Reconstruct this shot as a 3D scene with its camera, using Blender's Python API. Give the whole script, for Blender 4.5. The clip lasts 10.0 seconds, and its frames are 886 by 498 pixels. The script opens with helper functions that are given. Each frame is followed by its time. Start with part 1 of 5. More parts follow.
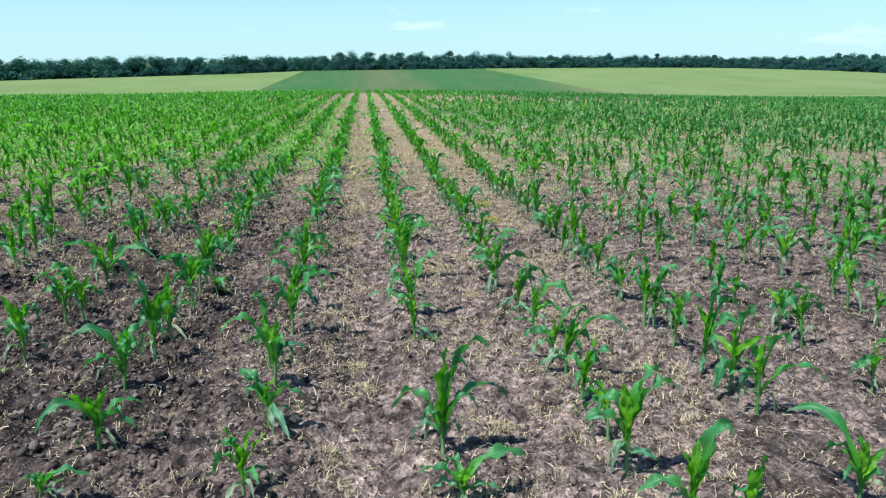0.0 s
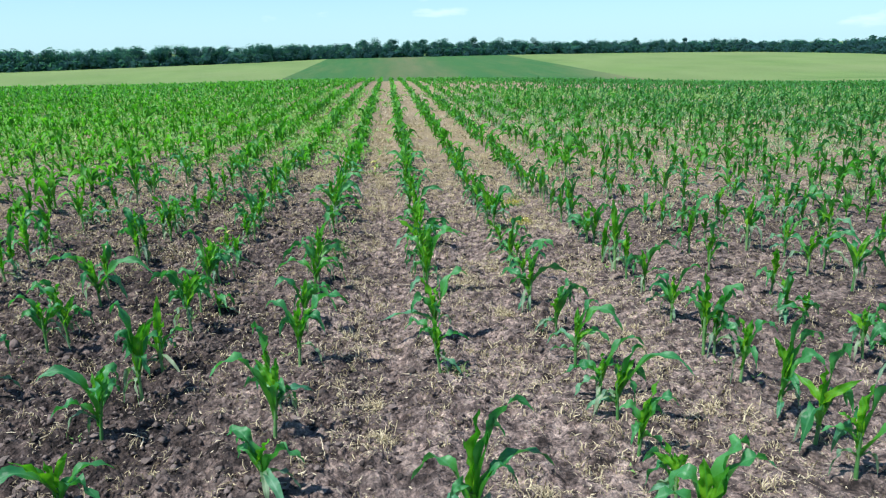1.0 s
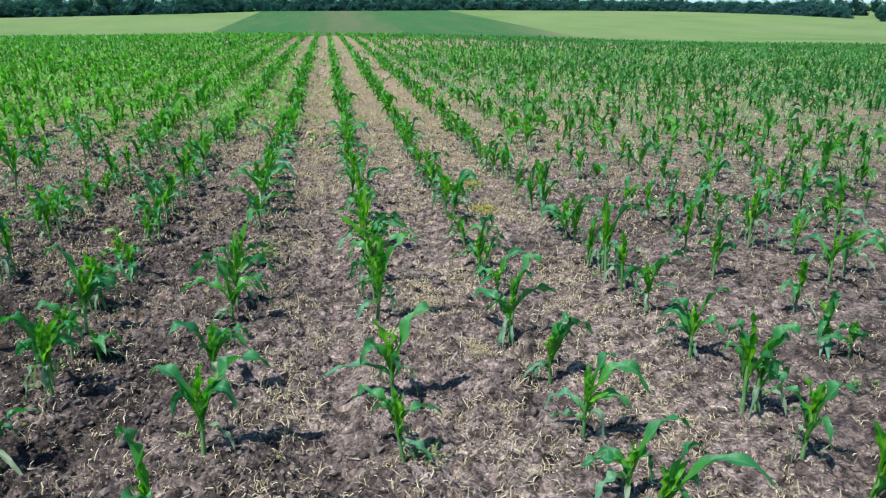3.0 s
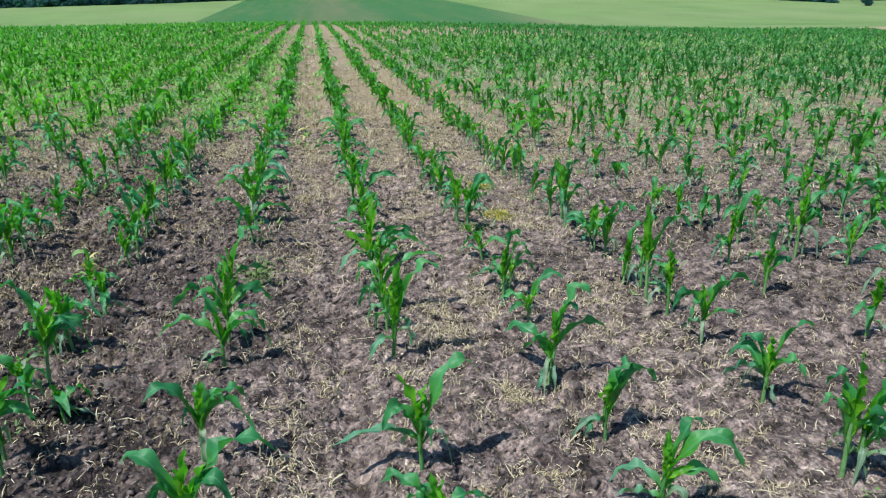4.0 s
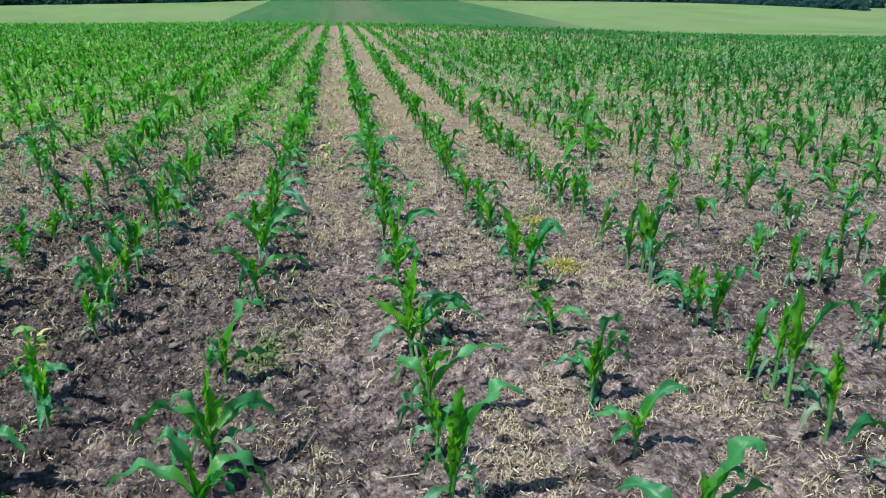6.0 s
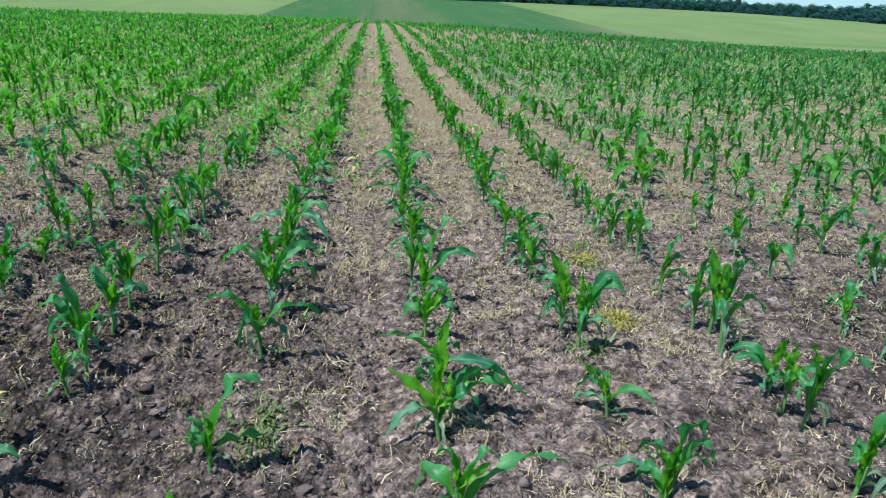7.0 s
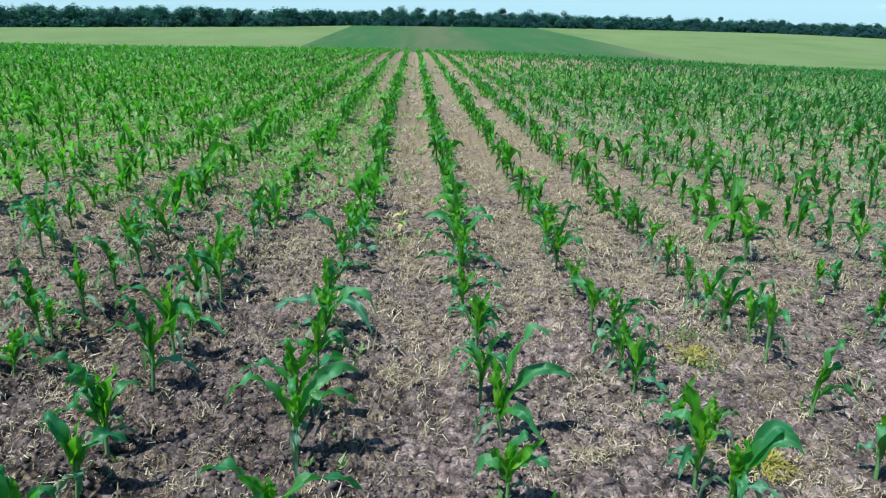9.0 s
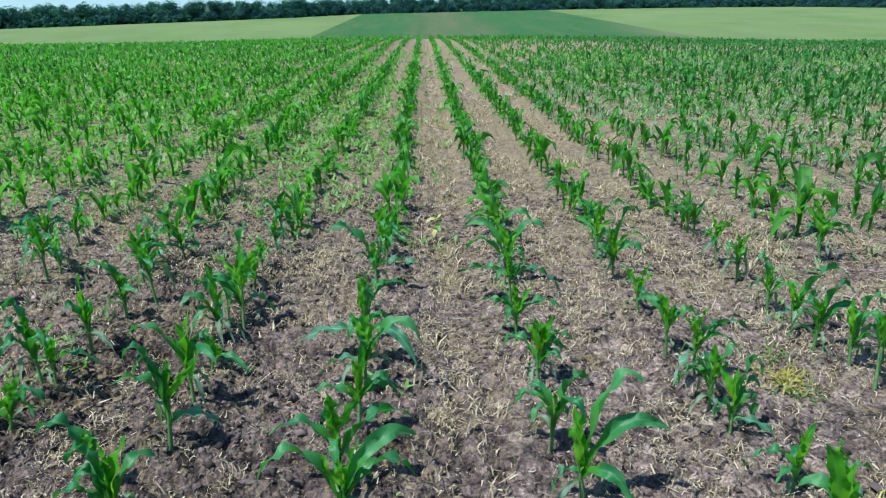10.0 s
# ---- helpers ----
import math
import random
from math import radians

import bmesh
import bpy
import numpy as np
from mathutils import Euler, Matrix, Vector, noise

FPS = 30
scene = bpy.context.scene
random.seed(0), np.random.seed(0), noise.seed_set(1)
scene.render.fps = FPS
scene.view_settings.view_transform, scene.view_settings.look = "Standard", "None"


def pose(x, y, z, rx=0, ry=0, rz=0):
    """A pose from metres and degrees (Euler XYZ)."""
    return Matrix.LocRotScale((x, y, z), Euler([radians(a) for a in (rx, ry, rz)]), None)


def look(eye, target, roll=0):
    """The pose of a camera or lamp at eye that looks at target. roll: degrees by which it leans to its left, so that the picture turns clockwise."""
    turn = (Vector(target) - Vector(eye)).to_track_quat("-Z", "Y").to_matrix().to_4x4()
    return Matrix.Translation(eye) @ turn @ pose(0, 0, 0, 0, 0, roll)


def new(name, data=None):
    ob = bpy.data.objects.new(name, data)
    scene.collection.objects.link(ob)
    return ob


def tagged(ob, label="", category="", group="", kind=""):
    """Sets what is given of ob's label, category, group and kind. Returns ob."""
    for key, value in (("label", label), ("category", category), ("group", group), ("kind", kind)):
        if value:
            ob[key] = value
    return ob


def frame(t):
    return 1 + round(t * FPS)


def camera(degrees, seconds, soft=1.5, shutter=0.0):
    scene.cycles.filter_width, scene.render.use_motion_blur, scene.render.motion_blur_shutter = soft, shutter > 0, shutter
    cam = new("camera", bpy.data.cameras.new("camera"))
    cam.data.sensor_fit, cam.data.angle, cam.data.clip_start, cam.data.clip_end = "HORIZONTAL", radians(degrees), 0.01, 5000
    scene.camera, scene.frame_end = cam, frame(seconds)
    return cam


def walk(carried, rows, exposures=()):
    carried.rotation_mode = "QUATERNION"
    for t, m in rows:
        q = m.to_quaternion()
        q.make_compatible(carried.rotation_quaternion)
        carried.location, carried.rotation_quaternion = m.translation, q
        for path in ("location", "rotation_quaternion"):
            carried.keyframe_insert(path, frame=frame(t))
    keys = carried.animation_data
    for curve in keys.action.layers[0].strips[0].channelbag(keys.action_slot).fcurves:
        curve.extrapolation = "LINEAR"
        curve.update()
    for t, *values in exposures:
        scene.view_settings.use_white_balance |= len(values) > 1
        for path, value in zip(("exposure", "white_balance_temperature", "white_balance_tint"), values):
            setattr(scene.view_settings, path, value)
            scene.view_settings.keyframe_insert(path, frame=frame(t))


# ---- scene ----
cam = camera(64.7, 10.0, soft=1.2)
PATH = [
    (0, (-0.029, -0.055, 1.428), (0.178, 1.865, 0.909), -0.5),
    (0.5, (0.013, 0.246, 1.447), (0.154, 2.175, 0.94), -0.8),
    (1, (0.007, 0.488, 1.44), (0.145, 2.405, 0.888), -1.1),
    (1.5, (-0.054, 0.782, 1.444), (0.166, 2.687, 0.874), -0.4),
    (2, (-0.065, 1.006, 1.425), (0.23, 2.888, 0.814), -0.1),
    (2.5, (0.006, 1.284, 1.429), (0.324, 3.155, 0.796), -0.3),
    (2.7, (0.027, 1.366, 1.434), (0.321, 3.229, 0.766), 0.3),
    (3.8, (-0.052, 1.994, 1.421), (0.281, 3.853, 0.764), -1.1),
    (4, (-0.056, 2.076, 1.414), (0.273, 3.922, 0.718), -0.4),
    (4.5, (-0.014, 2.343, 1.417), (0.26, 4.208, 0.75), -0.5),
    (5, (0.013, 2.551, 1.427), (0.246, 4.421, 0.759), 1.2),
    (5.2, (0.002, 2.637, 1.414), (0.24, 4.501, 0.727), 1.8),
    (6.3, (-0.081, 3.303, 1.379), (0.199, 5.161, 0.686), -0.2),
    (6.5, (-0.068, 3.428, 1.381), (0.181, 5.289, 0.683), 0.1),
    (7, (-0.041, 3.68, 1.406), (0.159, 5.549, 0.714), 2.3),
    (7.5, (-0.06, 3.941, 1.385), (0.144, 5.794, 0.654), 0.9),
    (8, (-0.108, 4.188, 1.404), (0.104, 6.047, 0.692), 0.6),
    (8.5, (-0.116, 4.404, 1.4), (0.052, 6.277, 0.718), 1.6),
    (9, (-0.114, 4.644, 1.417), (-0.027, 6.541, 0.79), 1.0),
    (9.5, (-0.156, 4.854, 1.393), (-0.1, 6.742, 0.735), 1.3),
    (10, (-0.249, 5.114, 1.407), (-0.208, 7.003, 0.744), -1.1),
]
walk(cam, [(t, look(eye, target, roll)) for t, eye, target, roll in PATH], [(0, 0.52, 6000, 2), (2.5, 0.45, 5950, 2), (5, 0.38, 5850, 1), (10, 0.33, 5620, 1)])

# ---- world and sun ----
SUN_EL, SUN_AZ = 61.0, 238.0      # degrees; azimuth clockwise from +y: the sun stands to the left and a little behind
world = bpy.data.worlds.new("sky")
scene.world = world
world.use_nodes = True
wn, wl = world.node_tree.nodes, world.node_tree.links
wn.clear()
sky = wn.new("ShaderNodeTexSky")
sky.sky_type, sky.sun_disc = "NISHITA", False
sky.sun_elevation, sky.sun_rotation = radians(SUN_EL), radians(SUN_AZ)
sky.air_density, sky.dust_density, sky.ozone_density = 1.0, 0.5, 2.0
back = wn.new("ShaderNodeBackground")
back.inputs["Strength"].default_value = 0.090
wout = wn.new("ShaderNodeOutputWorld")
# small fair-weather clouds low in the sky
wco = wn.new("ShaderNodeTexCoord")
wmap = wn.new("ShaderNodeMapping")
wmap.inputs["Scale"].default_value = (9.0, 9.0, 34.0)
wnoise = wn.new("ShaderNodeTexNoise")
wnoise.inputs["Scale"].default_value, wnoise.inputs["Detail"].default_value = 1.0, 5.0
wramp = wn.new("ShaderNodeValToRGB")
wramp.color_ramp.elements[0].position, wramp.color_ramp.elements[1].position = 0.64, 0.92
wmix = wn.new("ShaderNodeMixRGB")
wmix.inputs["Color2"].default_value = (9.6, 9.9, 10.2, 1)
wl.new(wco.outputs["Generated"], wmap.inputs["Vector"])
wl.new(wmap.outputs["Vector"], wnoise.inputs["Vector"])
wl.new(wnoise.outputs["Fac"], wramp.inputs["Fac"])
wl.new(wramp.outputs["Color"], wmix.inputs["Fac"])
wtint = wn.new("ShaderNodeMixRGB")      # a clear, slightly cyan summer sky
wtint.blend_type, wtint.inputs["Fac"].default_value, wtint.inputs["Color2"].default_value = "MULTIPLY", 1.0, (0.76, 1.0, 1.16, 1)
wl.new(sky.outputs["Color"], wtint.inputs["Color1"])
wsep = wn.new("ShaderNodeSeparateXYZ")
wl.new(wco.outputs["Generated"], wsep.inputs[0])
whaze = wn.new("ShaderNodeMapRange")      # pale haze along the skyline
for key, value in (("From Min", 0.0), ("From Max", 0.22), ("To Min", 0.75), ("To Max", 0.0)):
    whaze.inputs[key].default_value = value
wl.new(wsep.outputs["Z"], whaze.inputs["Value"])
wpale = wn.new("ShaderNodeMixRGB")
wpale.inputs["Color2"].default_value = (5.6, 7.75, 8.7, 1)
wl.new(whaze.outputs[0], wpale.inputs["Fac"])
wl.new(wtint.outputs["Color"], wpale.inputs["Color1"])
wl.new(wpale.outputs["Color"], wmix.inputs["Color1"])
wl.new(wmix.outputs["Color"], back.inputs["Color"])
wl.new(back.outputs["Background"], wout.inputs["Surface"])

sun_data = bpy.data.lights.new("sun", "SUN")
sun_data.energy, sun_data.angle, sun_data.color = 4.9, radians(0.55), (1.0, 0.955, 0.89)
sun = new("sun", sun_data)
az, el = radians(SUN_AZ), radians(SUN_EL)
SUN_WAY = Vector((math.sin(az) * math.cos(el), math.cos(az) * math.cos(el), math.sin(el)))
sun.matrix_world = look(SUN_WAY * 50, (0, 0, 0))


# ---- materials ----
def material(name):
    m = bpy.data.materials.new(name)
    m.use_nodes = True
    n, l = m.node_tree.nodes, m.node_tree.links
    return m, n, l, n["Principled BSDF"], n["Material Output"]


def coords(n, l, scale=(1, 1, 1)):
    geo = n.new("ShaderNodeNewGeometry")
    mp = n.new("ShaderNodeMapping")
    mp.inputs["Scale"].default_value = scale
    l.new(geo.outputs["Position"], mp.inputs["Vector"])
    return mp.outputs["Vector"]


def noise_fac(n, l, vector, scale, detail=4.0, rough=0.55):
    t = n.new("ShaderNodeTexNoise")
    t.inputs["Scale"].default_value, t.inputs["Detail"].default_value, t.inputs["Roughness"].default_value = scale, detail, rough
    if vector is not None:
        l.new(vector, t.inputs["Vector"])
    return t.outputs["Fac"]


def noise_colour(n, l, vector, scale):
    t = n.new("ShaderNodeTexNoise")
    t.inputs["Scale"].default_value, t.inputs["Detail"].default_value = scale, 2.0
    l.new(vector, t.inputs["Vector"])
    return t.outputs["Color"]


def ramp(n, l, fac, stops):
    r = n.new("ShaderNodeValToRGB")
    e = r.color_ramp.elements
    while len(e) < len(stops):
        e.new(0.5)
    for k, (p, c) in enumerate(stops):
        e[k].position, e[k].color = p, (*c, 1)
    l.new(fac, r.inputs["Fac"])
    return r.outputs["Color"]


def mixed(n, l, fac, a, b, mode="MIX"):
    m = n.new("ShaderNodeMixRGB")
    m.blend_type = mode
    for sock, v in (("Fac", fac), ("Color1", a), ("Color2", b)):
        if isinstance(v, (int, float)):
            m.inputs[sock].default_value = v
        elif isinstance(v, tuple):
            m.inputs[sock].default_value = (*v, 1)
        else:
            l.new(v, m.inputs[sock])
    return m.outputs["Color"]


def maths(n, l, op, a, b=0.0, clamp=False):
    m = n.new("ShaderNodeMath")
    m.operation, m.use_clamp = op, clamp
    for k, v in enumerate((a, b)):
        if isinstance(v, (int, float)):
            m.inputs[k].default_value = v
        else:
            l.new(v, m.inputs[k])
    return m.outputs[0]


def bumped(n, l, bsdf, height, strength, distance):
    b = n.new("ShaderNodeBump")
    b.inputs["Strength"].default_value, b.inputs["Distance"].default_value = strength, distance
    l.new(height, b.inputs["Height"])
    l.new(b.outputs["Normal"], bsdf.inputs["Normal"])


def soil_material():
    m, n, l, b, o = material("soil")
    v = coords(n, l)
    big = noise_fac(n, l, v, 1.6, 5, 0.6)
    mid = noise_fac(n, l, v, 14, 5, 0.6)
    fine = noise_fac(n, l, v, 90, 4, 0.65)
    grit = noise_fac(n, l, v, 320, 2, 0.6)
    dry = ramp(n, l, mid, [(0.36, (0.056, 0.041, 0.038)), (0.50, (0.238, 0.180, 0.166)), (0.66, (0.425, 0.332, 0.300))])
    damp = ramp(n, l, mid, [(0.38, (0.016, 0.012, 0.012)), (0.66, (0.112, 0.083, 0.078))])
    sep = n.new("ShaderNodeSeparateXYZ")
    l.new(v, sep.inputs[0])
    tilled = n.new("ShaderNodeMapRange")      # freshly hoed and still moist on one side of the walk
    for key, value in (("From Min", -1.7), ("From Max", 0.2), ("To Min", -0.22), ("To Max", 0.16)):
        tilled.inputs[key].default_value = value
    l.new(sep.outputs["X"], tilled.inputs["Value"])
    bare = n.new("ShaderNodeMapRange")        # and pressed, darker soil on the other side
    for key, value in (("From Min", 1.1), ("From Max", 2.4), ("To Min", 0.0), ("To Max", -0.13)):
        bare.inputs[key].default_value = value
    l.new(sep.outputs["X"], bare.inputs["Value"])
    aired = n.new("ShaderNodeMapRange")       # the moist stretch ends a few metres ahead
    for key, value in (("From Min", 7.0), ("From Max", 10.0), ("To Min", 0.0), ("To Max", 0.18)):
        aired.inputs[key].default_value = value
    l.new(sep.outputs["Y"], aired.inputs["Value"])
    crust = n.new("ShaderNodeMapRange")       # dry crust again beyond the hoed strip
    for key, value in (("From Min", -1.3), ("From Max", -2.2), ("To Min", 0.0), ("To Max", 0.17)):
        crust.inputs[key].default_value = value
    l.new(sep.outputs["X"], crust.inputs["Value"])
    big = maths(n, l, "ADD", maths(n, l, "ADD", big, aired.outputs[0]), maths(n, l, "ADD", bare.outputs[0], crust.outputs[0]))
    col = mixed(n, l, ramp(n, l, maths(n, l, "ADD", big, tilled.outputs[0]), [(0.32, (0, 0, 0)), (0.66, (1, 1, 1))]), damp, dry)
    col = mixed(n, l, 0.75, col, ramp(n, l, fine, [(0.30, (0.30, 0.28, 0.29)), (0.50, (1, 1, 1)), (0.72, (1.6, 1.52, 1.42))]), "MULTIPLY")
    # crumbs, each with its own tone
    for size, much in ((26.0, 0.55), (62.0, 0.60)):
        bits = n.new("ShaderNodeTexVoronoi")
        bits.inputs["Scale"].default_value = size
        l.new(mixed(n, l, 0.05, v, noise_colour(n, l, v, 24.0)), bits.inputs["Vector"])
        tone = n.new("ShaderNodeSeparateColor")
        l.new(bits.outputs["Color"], tone.inputs[0])
        col = mixed(n, l, much, col, ramp(n, l, tone.outputs[0], [(0.0, (0.34, 0.31, 0.31)), (0.5, (0.95, 0.94, 0.93)), (1.0, (1.65, 1.58, 1.50))]), "MULTIPLY")
    # chaff and crushed straw trodden into the surface, thicker away from the path of the sprayer wheels
    chaff = noise_fac(n, l, coords(n, l, (1.0, 0.55, 1.0)), 46, 5, 0.7)
    patch = noise_fac(n, l, v, 2.3, 4, 0.6)
    far = n.new("ShaderNodeMapRange")
    far.inputs["From Min"].default_value, far.inputs["From Max"].default_value = 3.0, 14.0
    far.inputs["To Min"].default_value, far.inputs["To Max"].default_value = -0.05, 0.26
    l.new(sep.outputs["Y"], far.inputs["Value"])
    amount = maths(n, l, "ADD", maths(n, l, "ADD", chaff, maths(n, l, "MULTIPLY", patch, 0.42)), far.outputs[0])
    cover = ramp(n, l, amount, [(0.79, (0, 0, 0)), (0.93, (1, 1, 1))])
    straw = ramp(n, l, grit, [(0.30, (0.275, 0.205, 0.105)), (0.70, (0.475, 0.365, 0.205))])
    col = mixed(n, l, maths(n, l, "MULTIPLY", cover, 0.72), col, straw)
    l.new(col, b.inputs["Base Color"])
    b.inputs["Roughness"].default_value = 0.92
    b.inputs["Specular IOR Level"].default_value = 0.25
    crumb = n.new("ShaderNodeTexVoronoi")
    crumb.inputs["Scale"].default_value = 34.0
    l.new(mixed(n, l, 0.06, v, noise_colour(n, l, v, 20.0)), crumb.inputs["Vector"])
    h = maths(n, l, "ADD", maths(n, l, "MULTIPLY", fine, 0.8), maths(n, l, "MULTIPLY", grit, 0.4))
    h = maths(n, l, "SUBTRACT", h, maths(n, l, "MULTIPLY", crumb.outputs["Distance"], 1.7))
    bumped(n, l, b, h, 1.0, 0.018)
    return m


def far_maize_material():
    m, n, l, b, o = material("far_maize")
    v = coords(n, l)
    streak = noise_fac(n, l, coords(n, l, (0.22, 0.006, 1)), 1.0, 4, 0.6)
    blot = noise_fac(n, l, v, 0.045, 4, 0.6)
    leaf = noise_fac(n, l, v, 1.3, 4, 0.7)
    green = ramp(n, l, leaf, [(0.3, (0.040, 0.112, 0.040)), (0.7, (0.066, 0.156, 0.056))])
    bare = ramp(n, l, blot, [(0.35, (0.070, 0.140, 0.045)), (0.7, (0.150, 0.160, 0.075))])
    col = mixed(n, l, ramp(n, l, streak, [(0.42, (0, 0, 0)), (0.72, (0.75, 0.75, 0.75))]), green, bare)
    sep = n.new("ShaderNodeSeparateXYZ")
    l.new(v, sep.inputs[0])
    off = maths(n, l, "ABSOLUTE", maths(n, l, "SUBTRACT", sep.outputs["X"], 9.0))
    thin = n.new("ShaderNodeMapRange")      # a thin stand in the middle of the strip, where the soil shows through
    for key, value in (("From Min", 2.0), ("From Max", 20.0), ("To Min", 0.6), ("To Max", 0.0)):
        thin.inputs[key].default_value = value
    l.new(off, thin.inputs["Value"])
    col = mixed(n, l, maths(n, l, "MULTIPLY", thin.outputs[0], maths(n, l, "ADD", streak, 0.3)), col, (0.165, 0.150, 0.090))
    edge = n.new("ShaderNodeMapRange")      # stunted, tan edge beside the wheat
    for key, value in (("From Min", 56.0), ("From Max", 71.0), ("To Min", 0.0), ("To Max", 0.55)):
        edge.inputs[key].default_value = value
    l.new(sep.outputs["X"], edge.inputs["Value"])
    hollow = n.new("ShaderNodeMapRange")
    for key, value in (("From Min", 215.0), ("From Max", 275.0), ("To Min", 1.0), ("To Max", 0.0)):
        hollow.inputs[key].default_value = value
    l.new(sep.outputs["Y"], hollow.inputs["Value"])
    col = mixed(n, l, maths(n, l, "MULTIPLY", edge.outputs[0], hollow.outputs[0]), col, (0.240, 0.205, 0.120))
    l.new(col, b.inputs["Base Color"])
    b.inputs["Roughness"].default_value, b.inputs["Specular IOR Level"].default_value = 0.95, 0.05
    bumped(n, l, b, leaf, 1.0, 0.4)
    return m


def wheat_material():
    m, n, l, b, o = material("ripening_wheat")
    v = coords(n, l)
    band = noise_fac(n, l, coords(n, l, (0.05, 0.008, 1)), 1.0, 4, 0.6)
    blot = noise_fac(n, l, v, 0.02, 4, 0.6)
    ear = noise_fac(n, l, v, 2.2, 4, 0.75)
    col = ramp(n, l, band, [(0.3, (0.120, 0.188, 0.062)), (0.7, (0.182, 0.250, 0.090))])
    col = mixed(n, l, ramp(n, l, blot, [(0.35, (0, 0, 0)), (0.7, (0.6, 0.6, 0.6))]), col, (0.215, 0.245, 0.115))
    col = mixed(n, l, 0.4, col, ramp(n, l, ear, [(0.3, (0.6, 0.6, 0.6)), (0.7, (1.3, 1.3, 1.3))]), "MULTIPLY")
    l.new(col, b.inputs["Base Color"])
    b.inputs["Roughness"].default_value, b.inputs["Specular IOR Level"].default_value = 0.95, 0.05
    bumped(n, l, b, ear, 0.8, 0.25)
    return m


def leaf_material(name, low, high, base, reach, rib, gloss, glow, many):
    """Maize leaf: parallel veins, a pale midrib, light shining through. many: vary by island in a joined mesh."""
    m, n, l, b, o = material(name)
    uv = n.new("ShaderNodeUVMap")
    uv.uv_map = "UVMap"
    sep = n.new("ShaderNodeSeparateXYZ")
    l.new(uv.outputs["UV"], sep.inputs[0])
    if many:
        rnd = n.new("ShaderNodeNewGeometry").outputs["Random Per Island"]
    else:
        rnd = n.new("ShaderNodeObjectInfo").outputs["Random"]
    blot = noise_fac(n, l, coords(n, l), 22, 5, 0.65)
    col = mixed(n, l, rnd, low, high)
    along = n.new("ShaderNodeMapRange")
    along.inputs["From Min"].default_value, along.inputs["From Max"].default_value = reach * 0.35, reach
    l.new(sep.outputs["Y"], along.inputs["Value"])
    col = mixed(n, l, along.outputs[0], base, col)
    if many:
        place = n.new("ShaderNodeSeparateXYZ")
        l.new(coords(n, l), place.inputs[0])
        stand = n.new("ShaderNodeMapRange")      # leaf colour turns bluer and duller towards +x
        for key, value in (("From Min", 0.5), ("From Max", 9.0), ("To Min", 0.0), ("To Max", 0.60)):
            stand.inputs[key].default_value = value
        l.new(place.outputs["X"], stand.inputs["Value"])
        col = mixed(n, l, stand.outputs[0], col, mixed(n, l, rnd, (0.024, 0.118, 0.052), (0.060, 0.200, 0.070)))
        backlit = n.new("ShaderNodeMapRange")       # yellow-green of sun through the leaves, put into the colour towards -x
        for key, value in (("From Min", -3.6), ("From Max", -0.6), ("To Min", 0.72), ("To Max", 0.0)):
            backlit.inputs[key].default_value = value
        l.new(place.outputs["X"], backlit.inputs["Value"])
        near = n.new("ShaderNodeMapRange")
        for key, value in (("From Min", 15.0), ("From Max", 27.0), ("To Min", 1.0), ("To Max", 0.0)):
            near.inputs[key].default_value = value
        l.new(place.outputs["Y"], near.inputs["Value"])
        col = mixed(n, l, maths(n, l, "MULTIPLY", backlit.outputs[0], near.outputs[0]), col, mixed(n, l, rnd, (0.080, 0.255, 0.022), (0.190, 0.440, 0.030)))
    col = mixed(n, l, 0.60, col, ramp(n, l, blot, [(0.3, (0.55, 0.62, 0.55)), (0.72, (1.25, 1.18, 1.10))]), "MULTIPLY")
    vein = n.new("ShaderNodeTexWave")
    vein.inputs["Scale"].default_value, vein.inputs["Distortion"].default_value = 9.0, 0.6
    mp = n.new("ShaderNodeMapping")
    mp.inputs["Scale"].default_value = (1.0, 0.04, 1.0)
    l.new(uv.outputs["UV"], mp.inputs["Vector"])
    l.new(mp.outputs["Vector"], vein.inputs["Vector"])
    col = mixed(n, l, 0.38, col, ramp(n, l, vein.outputs["Fac"], [(0.2, (0.8, 0.84, 0.8)), (0.9, (1.12, 1.1, 1.08))]), "MULTIPLY")
    mid = maths(n, l, "ABSOLUTE", maths(n, l, "SUBTRACT", sep.outputs["X"], 0.5))
    ribfac = ramp(n, l, mid, [(0.035, (0.75, 0.75, 0.75)), (0.085, (0, 0, 0))])
    col = mixed(n, l, ribfac, col, rib)
    l.new(col, b.inputs["Base Color"])
    b.inputs["Roughness"].default_value = gloss
    b.inputs["Specular IOR Level"].default_value = 0.58
    if not many:
        bumped(n, l, b, vein.outputs["Fac"], 0.25, 0.002)
    tr = n.new("ShaderNodeBsdfTranslucent")
    tcol = mixed(n, l, 1.0, col, (1.35, 1.75, 0.55), "MULTIPLY")
    l.new(tcol, tr.inputs["Color"])
    mix = n.new("ShaderNodeMixShader")
    mix.inputs[0].default_value = glow
    l.new(b.outputs[0], mix.inputs[1])
    l.new(tr.outputs[0], mix.inputs[2])
    l.new(mix.outputs[0], o.inputs["Surface"])
    return m


